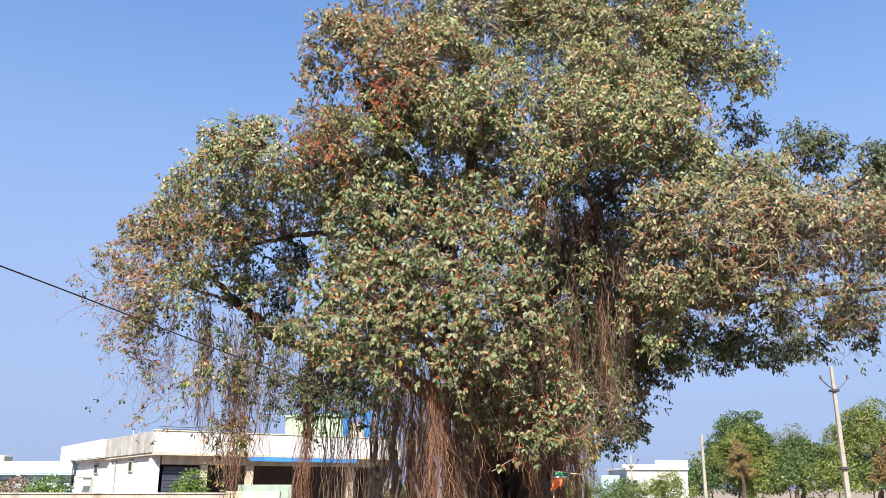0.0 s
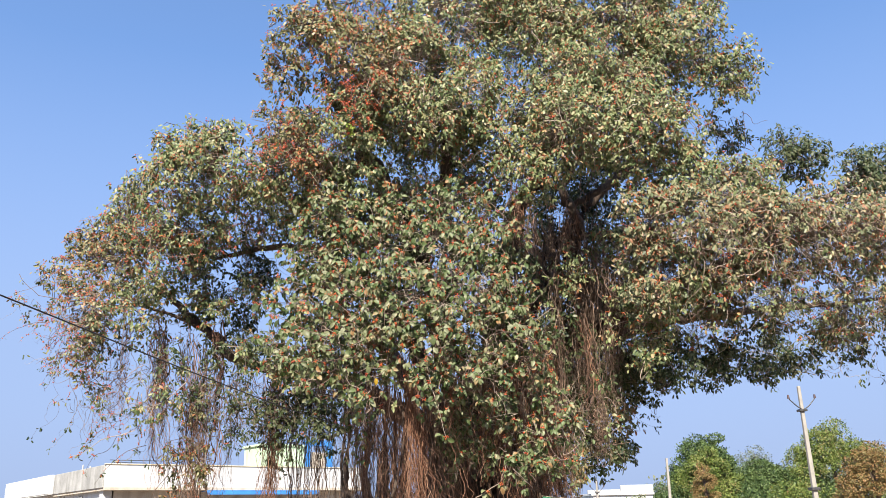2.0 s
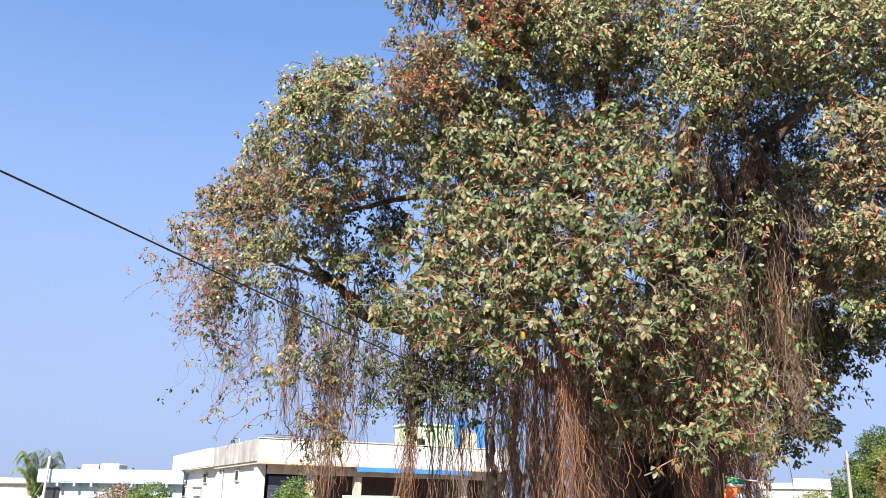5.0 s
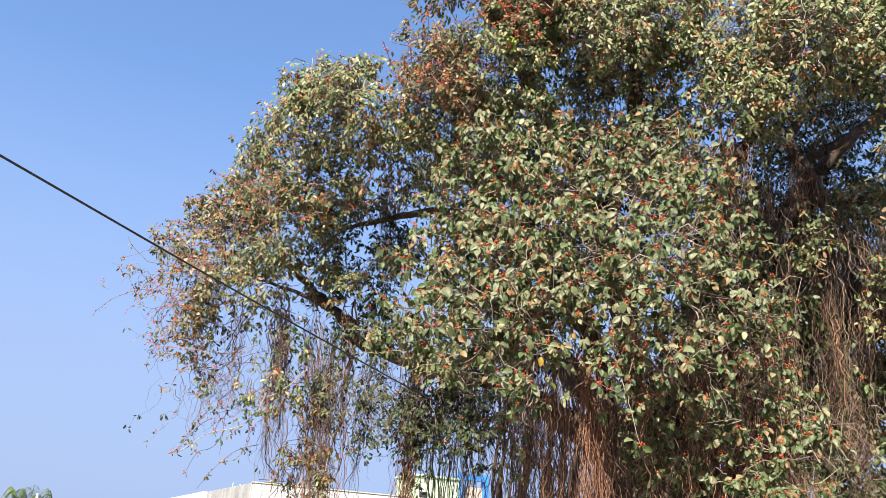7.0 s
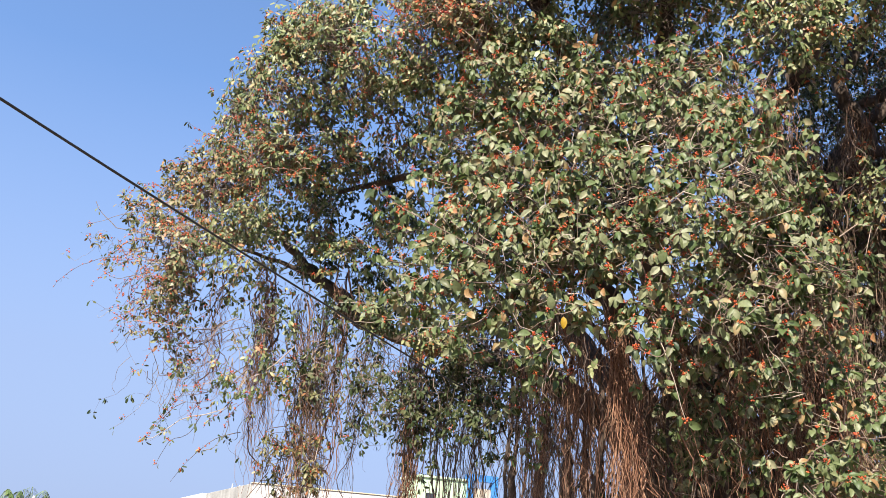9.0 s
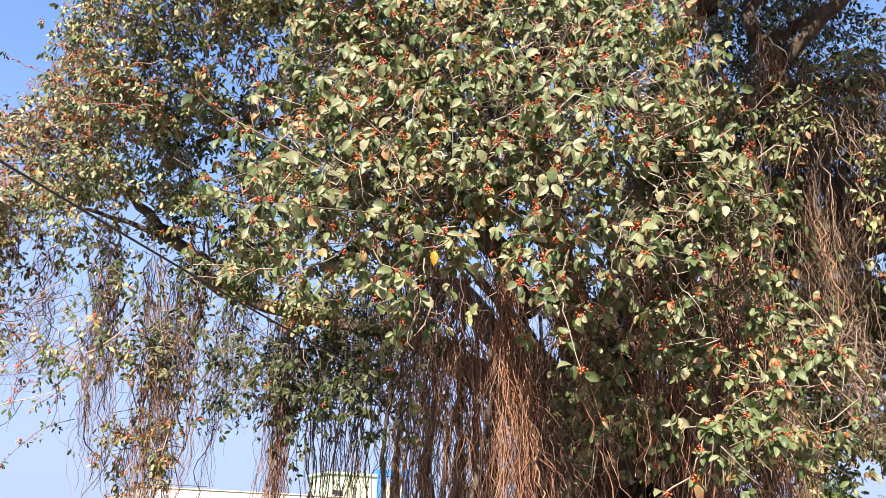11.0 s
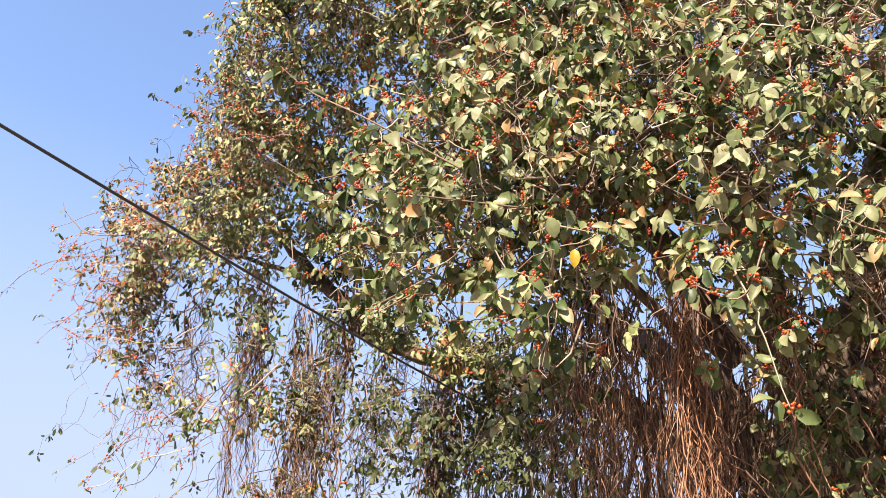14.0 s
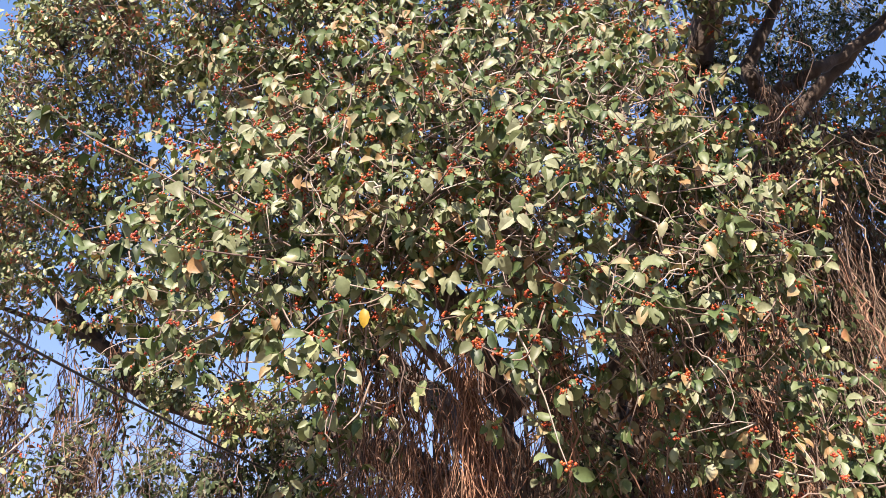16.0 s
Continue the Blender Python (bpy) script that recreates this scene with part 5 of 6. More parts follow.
root_bundle(2.63, 17.8, 7.37, 0.80, 0.294, 70, material=ROOT_DARK, seed=237)
root_bundle(3.02, 18, 7.18, 1.00, 0.297, 80, material=ROOT_DARK, seed=238)
root_bundle(3.38, 18, 7.05, 2.60, 0.296, 70, material=ROOT_DARK, seed=239)
root_bundle(3.48, 17.8, 6.49, 2.78, 0.237, 60, material=ROOT_DARK, seed=240)
root_bundle(-3.58, 18.5, 4.40, 2.62, 0.097, 16, material=ROOT_DARK, seed=249)
root_bundle(-5.63, 17.8, 5.11, 3.25, 0.166, 16, thick=0.0035, seed=254)
root_bundle(-5.79, 17.8, 4.40, 3.02, 0.117, 10, thick=0.0035, seed=255)
root_bundle(-3.45, 18.2, 7.36, 5.69, 0.075, 22, material=ROOT_DARK, seed=256)
root_bundle(-3.67, 18.4, 7.29, 5.87, 0.063, 14, material=ROOT_DARK, seed=257)
root_bundle(-1.56, 16.5, 7.17, 6.10, 0.114, 24, material=ROOT_DARK, seed=258)
root_bundle(2.14, 16.8, 7.53, 5.15, 0.210, 40, seed=261)
root_bundle(3.79, 15.9, 5.83, 4.52, 0.237, 50, material=ROOT_DARK, seed=262)
root_bundle(4.59, 16.6, 6.73, 4.22, 0.296, 80, material=ROOT_DARK, seed=263)
root_bundle(3.90, 17.2, 5.47, 3.75, 0.253, 60, material=ROOT_DARK, seed=264)
root_bundle(5.46, 18, 5.42, 3.98, 0.313, 60, material=ROOT_DARK, seed=265)
root_bundle(1.98, 18.5, 3.80, 0.00, 0.481, 70, material=ROOT_DARK, thick=0.007, seed=266)
root_bundle(0.75, 18, 3.97, 0.00, 0.469, 70, material=ROOT_DARK, thick=0.007, seed=267)
root_bundle(2.53, 18.8, 4.58, 0.00, 0.495, 70, material=ROOT_DARK, thick=0.007, seed=268)
root_bundle(6.12, 15.4, 6.24, 4.85, 0.526, 36, thick=0.0035, seed=269)
root_bundle(7.68, 16.4, 5.07, 4.19, 0.546, 36, thick=0.0035, seed=270)
root_bundle(3.40, 16.8, 5.81, 3.70, 0.164, 60, thick=0.0035, material=ROOT_DARK, seed=271)
root_bundle(2.87, 17, 5.08, 3.28, 0.107, 50, thick=0.0035, material=ROOT_DARK, seed=272)
root_bundle(-0.14, 14.95, 3.5, 0.20, 0.045, 100, material=ROOT_RED, thick=0.003, sway=0.05, seed=300)
root_bundle(-0.28, 15.40, 3.6, 0.00, 0.06, 16, thick=0.0034, seed=302)
root_bundle(-0.04, 15.00, 2.7, 0.00, 0.045, 26, material=ROOT_RED, lean=0.55, sway=0.05, thick=0.003, seed=303)
root_bundle(0.02, 15.20, 2.8, 0.00, 0.06, 12, lean=0.75, sway=0.06, thick=0.0034, seed=304)
root_bundle(-0.05, 15.40, 3.0, 0.00, 0.09, 8, material=ROOT_DARK, lean=0.4, seed=305)
root_bundle(-1.22, 16.90, 4.4, 0.00, 0.09, 70, material=ROOT_DARK, seed=306)
root_bundle(-0.98, 16.60, 4.3, 0.00, 0.08, 60, seed=308)
root_bundle(-0.60, 15.40, 3.7, 0.80, 0.05, 40, thick=0.003, seed=310)
root_bundle(2.75, 16.60, 5.6, 0.80, 0.12, 34, material=ROOT_DARK, seed=335)
root_bundle(2.50, 16.90, 6.4, 2.50, 0.17, 22, material=ROOT_DARK, seed=337)
root_bundle(3.30, 17.10, 6.6, 3.00, 0.20, 26, material=ROOT_DARK, seed=338)
root_bundle(0.45, 15.00, 3.7, 1.60, 0.08, 18, seed=365)
root_bundle(0.90, 15.00, 3.7, 1.90, 0.10, 20, seed=366)
root_bundle(1.25, 15.10, 3.8, 1.70, 0.09, 18, material=ROOT_RED, seed=367)
root_bundle(-0.80, 16.50, 3.4, 0.00, 0.10, 40, material=ROOT_DARK, seed=360)
root_bundle(-0.48, 16.10, 3.3, 0.00, 0.09, 40, seed=361)
root_bundle(0.22, 16.10, 3.2, 0.00, 0.10, 36, material=ROOT_DARK, seed=362)
root_bundle(0.52, 16.50, 3.1, 0.00, 0.12, 36, material=ROOT_DARK, seed=363)
root_bundle(-0.35, 17.00, 3.4, 0.00, 0.14, 40, material=ROOT_DARK, seed=364)
root_bundle(-2.90, 18.50, 4.6, 0.00, 0.05, 70, sway=0.07, lean=-0.2, seed=311)
root_bundle(-2.98, 18.30, 3.9, 0.30, 0.05, 34, sway=0.05, material=ROOT_RED, thick=0.0035, seed=312)
root_bundle(-2.58, 19.20, 4.7, 0.00, 0.045, 22, material=ROOT_DARK, thick=0.0048, seed=313)
root_bundle(-2.38, 19.30, 4.7, 0.00, 0.035, 22, material=ROOT_DARK, thick=0.0048, seed=314)
root_bundle(-2.12, 19.20, 4.7, 0.00, 0.04, 22, material=ROOT_DARK, thick=0.0048, seed=315)
root_bundle(-1.92, 19.00, 4.7, 0.00, 0.035, 22, material=ROOT_DARK, thick=0.0048, seed=316)
root_bundle(-1.68, 19.00, 4.7, 0.00, 0.05, 22, material=ROOT_DARK, thick=0.0048, seed=317)
root_bundle(-5.12, 17.75, 5.0, 2.70, 0.035, 44, thick=0.0034, sway=0.11, material=ROOT_RED, seed=318)
root_bundle(-4.95, 17.85, 4.7, 2.00, 0.04, 44, sway=0.11, seed=319)
root_bundle(-4.52, 17.95, 4.7, 0.60, 0.04, 44, sway=0.12, seed=320)
root_bundle(-4.30, 18.10, 4.6, 0.30, 0.05, 44, sway=0.12, material=ROOT_DARK, seed=321)
root_bundle(-4.04, 17.90, 4.8, 1.40, 0.035, 36, sway=0.11, seed=322)
root_bundle(-3.75, 18.20, 4.7, 1.80, 0.08, 18, material=ROOT_DARK, thick=0.0035, seed=323)
root_bundle(2.38, 16.60, 4.5, 0.30, 0.06, 40, thick=0.0038, seed=324)
root_bundle(2.55, 16.80, 4.7, 0.30, 0.08, 44, material=ROOT_DARK, seed=325)
root_bundle(1.62, 15.60, 3.7, 0.50, 0.05, 50, material=ROOT_RED, thick=0.0034, seed=326)
root_bundle(2.70, 16.10, 6.4, 3.30, 0.18, 18, material=ROOT_DARK, seed=350)
root_bundle(3.15, 16.20, 6.3, 3.10, 0.20, 20, material=ROOT_DARK, seed=351)
root_bundle(3.50, 16.00, 5.8, 3.20, 0.16, 16, material=ROOT_DARK, seed=352)
root_bundle(3.00, 15.90, 4.6, 2.40, 0.14, 14, seed=353)
root_bundle(2.25, 15.70, 3.9, 0.90, 0.06, 40, material=ROOT_RED, thick=0.0034, seed=344)
root_bundle(3.20, 16.90, 7.0, 4.60, 0.20, 44, thick=0.0035, seed=327)
root_bundle(3.75, 17.60, 7.0, 4.40, 0.25, 60, material=ROOT_DARK, thick=0.0035, seed=328)
root_bundle(3.42, 16.90, 9.0, 5.60, 0.03, 8, thick=0.005, seed=329)
root_bundle(1.75, 16.90, 4.9, 0.60, 0.22, 30, material=ROOT_DARK, seed=341)
root_bundle(2.05, 16.60, 4.2, 0.80, 0.12, 36, seed=342)
root_bundle(1.35, 16.90, 4.2, 0.80, 0.14, 18, material=ROOT_DARK, seed=343)

# woody prop roots that wind down to the ground
rng = np.random.default_rng(77)
for i, (x, y, top, r) in enumerate([(-0.75, 16.2, 3.8, 0.03), (-0.35, 15.6, 3.6, 0.035), (0.05, 16.4, 3.7, 0.05), (0.45, 15.9, 3.5, 0.04), (0.9, 17.5, 3.7, 0.06), (1.3, 17.6, 3.4, 0.05), (1.7, 17.8, 3.6, 0.06), (2.2, 17.6, 3.4, 0.03), (-1.4, 16.9, 3.9, 0.028), (2.6, 17.2, 3.6, 0.04), (0.6, 16.6, 3.3, 0.03)]):
    pts = [(x - 1.0 + rng.normal(0, 0.07) * (k > 0), y - 18.2 + rng.normal(0, 0.07) * (k > 0), top - (top + 0.1) * k / 6, r * (0.55 + 0.12 * k)) for k in range(7)]
    round_limb("prop_root", pts, BARK, banyan, 700 + i, 40, 9, 0.07)


# stout pillar roots behind the curtain, grown into the ground
for i, (x, y, top, r) in enumerate([(-1.0, 18.0, 4.4, 0.12), (-0.6, 18.4, 4.5, 0.15), (-0.25, 17.8, 4.3, 0.13), (0.1, 18.4, 4.4, 0.16), (-0.45, 17.3, 4.2, 0.09), (-1.4, 18.3, 4.4, 0.09), (0.3, 17.5, 4.2, 0.11)]):
    pts = [(x - 1.0 + rng.normal(0, 0.03) * (k > 0), y - 18.2 + rng.normal(0, 0.03) * (k > 0), z, r * w) for k, (z, w) in enumerate([(top, 0.18), (3.2, 0.25), (2.4, 0.6), (1.5, 0.9), (0.6, 1.1), (-0.1, 1.6)])]
    round_limb("prop_root", pts, BARK, banyan, 730 + i, 40, 10, 0.08)

# ---- the white house ----
house = thing("house", pose(-14.05, 42.3, 0.06, 0, 0, 34.5), "white single-storey house with a flat roof and stained parapet", "house")
HX, HY = 13.2, 20.0
part("wall", boxes(((0.25, HY, 3.1), (0.15, HY / 2 + 0.3, 1.55)), ((HX, 0.25, 3.1), (HX / 2 + 0.4, HY + 0.3, 1.55)), ((0.25, HY, 3.1), (HX + 0.3, HY / 2 + 0.3, 1.55))), WHITE, house)
part("pilaster", box((0.42, 0.5, 3.05), (0.12, 0.35, 1.52), 0.01), WHITE, house)
part("pilaster", box((0.3, 0.35, 3.05), (0.08, 8.2, 1.52), 0.01), WHITE, house)
part("shop_back", box((HX - 0.6, 0.2, 3.0), (HX / 2 + 0.4, 2.6, 1.5)), DARKVOID, house, "shop back wall coloured near black for shade")
part("lintel", box((HX - 0.1, 0.3, 0.48), (HX / 2 + 0.35, 0.25, 2.84), 0.01), CREAM, house, "cream painted lintel beam")
for x in (2.55, 5.0, 10.9):
    part("pillar", box((0.35, 0.35, 2.6), (x, 0.25, 1.3), 0.01), CREAM, house)
part("roof", box((HX + 0.8, HY + 1.0, 0.14), (HX / 2 + 0.2, HY / 2, 3.08), 0.01), CREAM, house, "flat concrete roof slab")
part("parapet", box((HX + 0.8, 0.16, 1.04), (HX / 2 + 0.2, -0.4, 3.64), 0.015), WHITE, house)
part("parapet", box((0.16, 9.0, 1.02), (-0.18, 4.2, 3.64), 0.015), GREYWASH, house, "grey weathered plaster parapet")
part("parapet", box((0.16, 11.4, 1.0), (-0.38, 14.45, 3.66), 0.015), WHITE, house)
part("parapet", box((0.5, 0.16, 1.0), (-0.22, 8.75, 3.655), 0.015), WHITE, house)
part("parapet", box((HX + 0.8, 0.16, 1.0), (HX / 2 + 0.2, HY + 0.4, 3.64), 0.015), WHITE, house)
part("parapet", box((0.16, HY, 1.0), (HX + 0.5, HY / 2, 3.64), 0.015), WHITE, house)
part("coping", box((HX + 0.9, 0.24, 0.05), (HX / 2 + 0.2, -0.4, 4.185), 0.01), YELLOW, house, "thin yellowed parapet coping")
shutter = part("shutter", box((1.9, 0.06, 2.5), (1.5, 0.32, 1.25), 0.005), NAVY, house, "slate blue rolling shutter")
for i in range(14):
    part("slat", box((1.86, 0.03, 0.12), (1.5, 0.285, 0.2 + i * 0.17), 0.004), NAVY, shutter)
part("awning", boxes(((6.2, 0.8, 0.05), (7.7, -0.35, 2.97)), ((6.2, 0.05, 0.2), (7.7, -0.74, 2.9))), BLUE, house, "blue painted sheet awning")


def small_window(y, z, w, h):
    win = part("window", boxes(((0.1, w + 0.16, 0.08), (0.0, y, z + h / 2 + 0.04)), ((0.1, w + 0.16, 0.08), (0.0, y, z - h / 2 - 0.04)), ((0.1, 0.08, h), (0.0, y + w / 2 + 0.04, z)), ((0.1, 0.08, h), (0.0, y - w / 2 - 0.04, z))), GREYWASH, house, "small dark barred window")
    part("pane", box((0.03, w, h), (-0.01, y, z)), GLASS, win)
    for k in (-0.25, 0, 0.25):
        part("bar", box((0.02, 0.02, h), (-0.035, y + k * w, z)), STEEL, win)


small_window(11.6, 2.58, 0.85, 0.46)
small_window(4.1, 2.58, 0.6, 0.46)
small_window(17.6, 1.80, 1.0, 0.42)
door = part("door", box((0.08, 1.0, 2.0), (0.0, 12.6, 1.0), 0.01), TIN, house, "grey green side door")
part("hood", box((0.75, 1.7, 0.09), (-0.3, 13.3, 2.12), 0.01), WHITE, house, "small concrete hood over the door")
part("bracket", box((0.5, 0.1, 0.5), (-0.2, 12.6, 1.84), 0.01), WHITE, house)
part("downpipe", box((0.09, 0.09, 2.9), (-0.02, 7.2, 1.5), 0.03), GREYWASH, house, "grey downpipe")
stair = part("stair_room", box((3.0, 2.4, 2.6), (11.6, 6.2, 4.45), 0.02), MINT, house, "mint green rooftop stair room")
part("roof", box((3.2, 2.6, 0.12), (11.6, 6.2, 5.8), 0.01), MINT, stair)
part("window", box((0.5, 0.05, 0.4), (10.7, 4.98, 4.75), 0.01), GLASS, stair)
frame_ = part("doorway", boxes(((0.3, 0.4, 2.6), (13.05, 5.0, 4.5)), ((0.3, 0.4, 2.6), (14.6, 5.0, 4.5)), ((1.85, 0.4, 0.35), (13.83, 5.0, 5.98))), BLUE, stair, "bright blue painted rooftop doorway")
part("door", box((1.25, 0.1, 2.3), (13.83, 5.1, 4.3), 0.01), CREAM, frame_, "orange cream door leaf")
for x, h in ((1.6, 0.35), (2.0, 0.5), (0.1, 0.35), (0.45, 0.3)):
    part("vent_pipe", box((0.06, 0.06, h), (x, 4.6, 4.1 + h / 2), 0.02), WHITE, house)
part("antenna", boxes(((2.4, 0.03, 0.03), (2.2, 3.2, 4.62)), ((0.03, 0.03, 0.7), (3.0, 3.2, 4.5)), ((1.6, 0.03, 0.03), (2.0, 3.2, 4.5))), STEEL, house, "thin roof aerial")

# ---- the pale blue house ----
blue_house = thing("blue_house", pose(-28.9, 56.5, 0, 0, 0, -2), "low pale blue house with a deep parapet", "house")
part("wall", box((9.6, 6, 2.4), (0, 3.3, 1.2), 0.01), PALEBLUE, blue_house)
part("roof", box((10.2, 7.2, 0.14), (0, 3.3, 2.42), 0.01), PALEBLUE, blue_house)
part("parapet", box((10.2, 0.15, 0.78), (0, -0.25, 2.82), 0.01), PALEBLUE, blue_house)
for x in (-3.6, -2.4, -1.2, 1.6, 4.0):
    part("bracket", box((0.16, 0.8, 0.3), (x, 0.05, 2.28), 0.01), PALEBLUE, blue_house)
for x in (-4.3, 0.5):
    part("window", box((1.1, 0.06, 0.9), (x, 0.28, 1.6), 0.01), GLASS, blue_house)
part("tank", box((1.4, 1.2, 0.55), (-1.4, 2.5, 3.4), 0.08), CREAM, blue_house, "cream rooftop water tank")
part("tank_box", box((1.3, 0.9, 0.6), (-3.2, 3.0, 3.35), 0.04), GREYWASH, blue_house)

# ---- the far white house ----
far_house = thing("far_house", pose(20.7, 84, 0, 0, 0, 4), "white flat-roofed house seen far beyond the shrubs", "house")
part("wall", box((5.9, 7, 3.2), (-0.05, 3.5, 1.6), 0.02), WHITE, far_house)
part("roof", box((6.2, 7.4, 0.2), (-0.1, 3.5, 3.3), 0.02), WHITE, far_house)
part("parapet", box((3.2, 0.2, 0.75), (1.35, 0.0, 3.75), 0.02), WHITE, far_house)
part("parapet", box((3.2, 0.2, 0.35), (-1.9, 0.0, 3.55), 0.02), WHITE, far_house)
part("side_wing", box((1.8, 4, 2.7), (-4.4, 3.0, 1.35), 0.02), PALEBLUE, far_house, "small pale blue side wing")
for x in (-2.4, 0.0, 1.6):
    part("window", box((0.7, 0.06, 0.7), (x, -0.02, 1.9), 0.01), GLASS, far_house)
shed = thing("shed", pose(-45, 72, 0), "low cream shed with an ochre tin roof", "shed")
part("wall", box((12, 5, 2.4), (0, 0, 1.2), 0.02), WHITE, shed)
part("roof", box((12.6, 5.8, 0.5), (0, 0, 2.65), 0.1), YELLOW, shed)

# ---- boundary wall ----
compound = thing("boundary_wall", pose(-13.5, 30.5, 0), "low cream compound wall with a yellow end", "wall")
part("wall_run", box((13.2, 0.2, 1.33), (-0.4, 0, 0.665), 0.015), DUSTY, compound)
part("coping", box((13.3, 0.28, 0.06), (-0.4, 0, 1.36), 0.01), GREYWASH, compound)
part("wall_end", box((1.9, 0.24, 1.44), (6.9, 0, 0.72), 0.015), YELLOW, compound, "yellow painted wall end")
sheet = thing("tin_sheet", pose(-6.6, 32.5, 0), "grey green corrugated sheet leaning behind the wall", "sheet")
part("panel", box((2.0, 0.08, 1.66), (0, 0, 0.83), 0.01), TIN, sheet)


# ---- poles and wires ----
def utility_pole(x, y, height, lean_x, name_label, arms=True, size=1.0):
    pole = thing("utility_pole", pose(x, y, 0, 0, lean_x, 0), name_label, "pole", "roadside utility poles")
    bm = bmesh.new()
    bmesh.ops.create_cone(bm, cap_ends=True, segments=4, radius1=0.165 * size, radius2=0.095 * size, depth=height, matrix=Matrix.Translation((0, 0, height / 2)) @ Matrix.Rotation(radians(45), 4, "Z"))
    bmesh.ops.bevel(bm, geom=bm.edges[:], offset=0.015, segments=1, affect="EDGES")
    part("shaft", bm, CONCRETE, pole)
    if arms:
        for s in (-1, 1):
            v, f = tube_arrays(smooth_path([(0, -0.13 * size, height - 1.15 * size), (s * 0.3 * size, -0.15 * size, height - 0.95 * size), (s * 0.62 * size, -0.15 * size, height - 0.62 * size)], 6)[None], np.full((1, 6), 0.03), 6)
            arm = mesh_part("crossarm", v, f, STEEL, pole, "bent steel crossarm")
            bm = bmesh.new()
            bmesh.ops.create_cone(bm, cap_ends=True, segments=10, radius1=0.07, radius2=0.05, depth=0.2, matrix=Matrix.Translation((s * 0.64 * size, -0.15 * size, height - 0.52 * size)))
            part("insulator", bm, PORCELAIN, arm)
        part("clamp", box((0.38 * size, 0.38 * size, 0.12), (0, 0, height - 1.15 * size), 0.02), STEEL, pole)
        part("clamp", box((0.42 * size, 0.42 * size, 0.16), (0, 0, height - 4.75 * size), 0.03), STEEL, pole)
        part("step_band", box((0.48 * size, 0.48 * size, 0.35), (0, 0, height - 6.3 * size), 0.03), GREENCLOTH, pole, "green painted band")
    return pole


utility_pole(21.2, 46, 7.9, -0.4, "tall tapered concrete utility pole with a bent crossarm", True, 1.13)
utility_pole(23.9, 80, 6.3, 0.6, "plain leaning concrete pole beside the trees", False, 1.25)
utility_pole(17.5, 81, 4.55, 0, "distant concrete pole with a crossarm", True)
utility_pole(8.8, 55, 3.1, 0, "short concrete post among shrubs", False)
rod = thing("iron_post", pose(-33.2, 56, 0, 0, 1.5, 0), "thin white painted post beside the palm", "post")
part("shaft", box((0.14, 0.14, 4.0), (0, 0, 2.0), 0.02), WHITE, rod)

cable_points = [(y * 0.2977 - 6.17, y, 3.808 - 0.0589 * y + 0.0008 * y * y + up) for y, up in ((-14, 0.05), (-8, 0.05), (-2, 0.05), (4, 0.05), (8, 0.05), (10.5, 0.02), (13, 0), (14.2, 0), (15.4, 0.02))]
p = smooth_path(cable_points, 60)
v, f = tube_arrays(p[None], np.full((1, 60), 0.0075), 6)
cable = mesh_part("overhead_cable", v, f, RUBBER, label="black overhead cable strung into the tree")
cable["category"] = "cable"


# ---- the flag ----
flag = thing("flag", pose(2.11, 15.05, 0), "orange white and green cloth flag tied to a stick", "flag")
v, f = tube_arrays(np.array([[(-0.19, 0.1, 0.0), (-0.2, 0.08, 0.9), (-0.21, 0.06, 1.7), (-0.215, 0.05, 1.88)]]), np.array([[0.014, 0.013, 0.012, 0.011]]), 8)
mesh_part("upright", v, f, BAMBOO, flag, "thin upright stick")
v, f = tube_arrays(np.array([[(-0.20, 0.02, 1.83), (0.02, 0.02, 1.80), (0.2, 0.02, 1.78), (0.42, 0.02, 1.76)]]), np.array([[0.009, 0.009, 0.009, 0.008]]), 8)
mesh_part("stick", v, f, BAMBOO, flag, "pale bamboo stick")


def cloth(name, a, b, c, d, material):
    """A rippled piece of cloth between four corners (x, z)."""
    nx, nz = 12, 6
    vs = []
    for i in range(nx + 1):
        for j in range(nz + 1):
            u, w = i / nx, j / nz
            x = (a[0] * (1 - u) + b[0] * u) * (1 - w) + (d[0] * (1 - u) + c[0] * u) * w
            z = (a[1] * (1 - u) + b[1] * u) * (1 - w) + (d[1] * (1 - u) + c[1] * u) * w
            vs.append((x + 0.01 * math.sin(j * 2.1), 0.01 + 0.03 * w * math.sin(i * 0.9 + j), z))
    fs = [(i * (nz + 1) + j, (i + 1) * (nz + 1) + j, (i + 1) * (nz + 1) + j + 1, i * (nz + 1) + j + 1) for i in range(nx) for j in range(nz)]
    ob = mesh_part(name, vs, fs, material, flag)
    ob.modifiers.new("thickness", "SOLIDIFY").thickness = 0.004
    return ob


cloth("green_band", (-0.18, 1.825), (0.06, 1.79), (0.03, 1.735), (-0.19, 1.745), GREENCLOTH)
cloth("white_band", (-0.19, 1.745), (0.03, 1.735), (-0.01, 1.70), (-0.20, 1.715), WHITECLOTH)
cloth("orange_band", (-0.20, 1.715), (-0.01, 1.70), (-0.08, 1.58), (-0.26, 1.49), ORANGE)


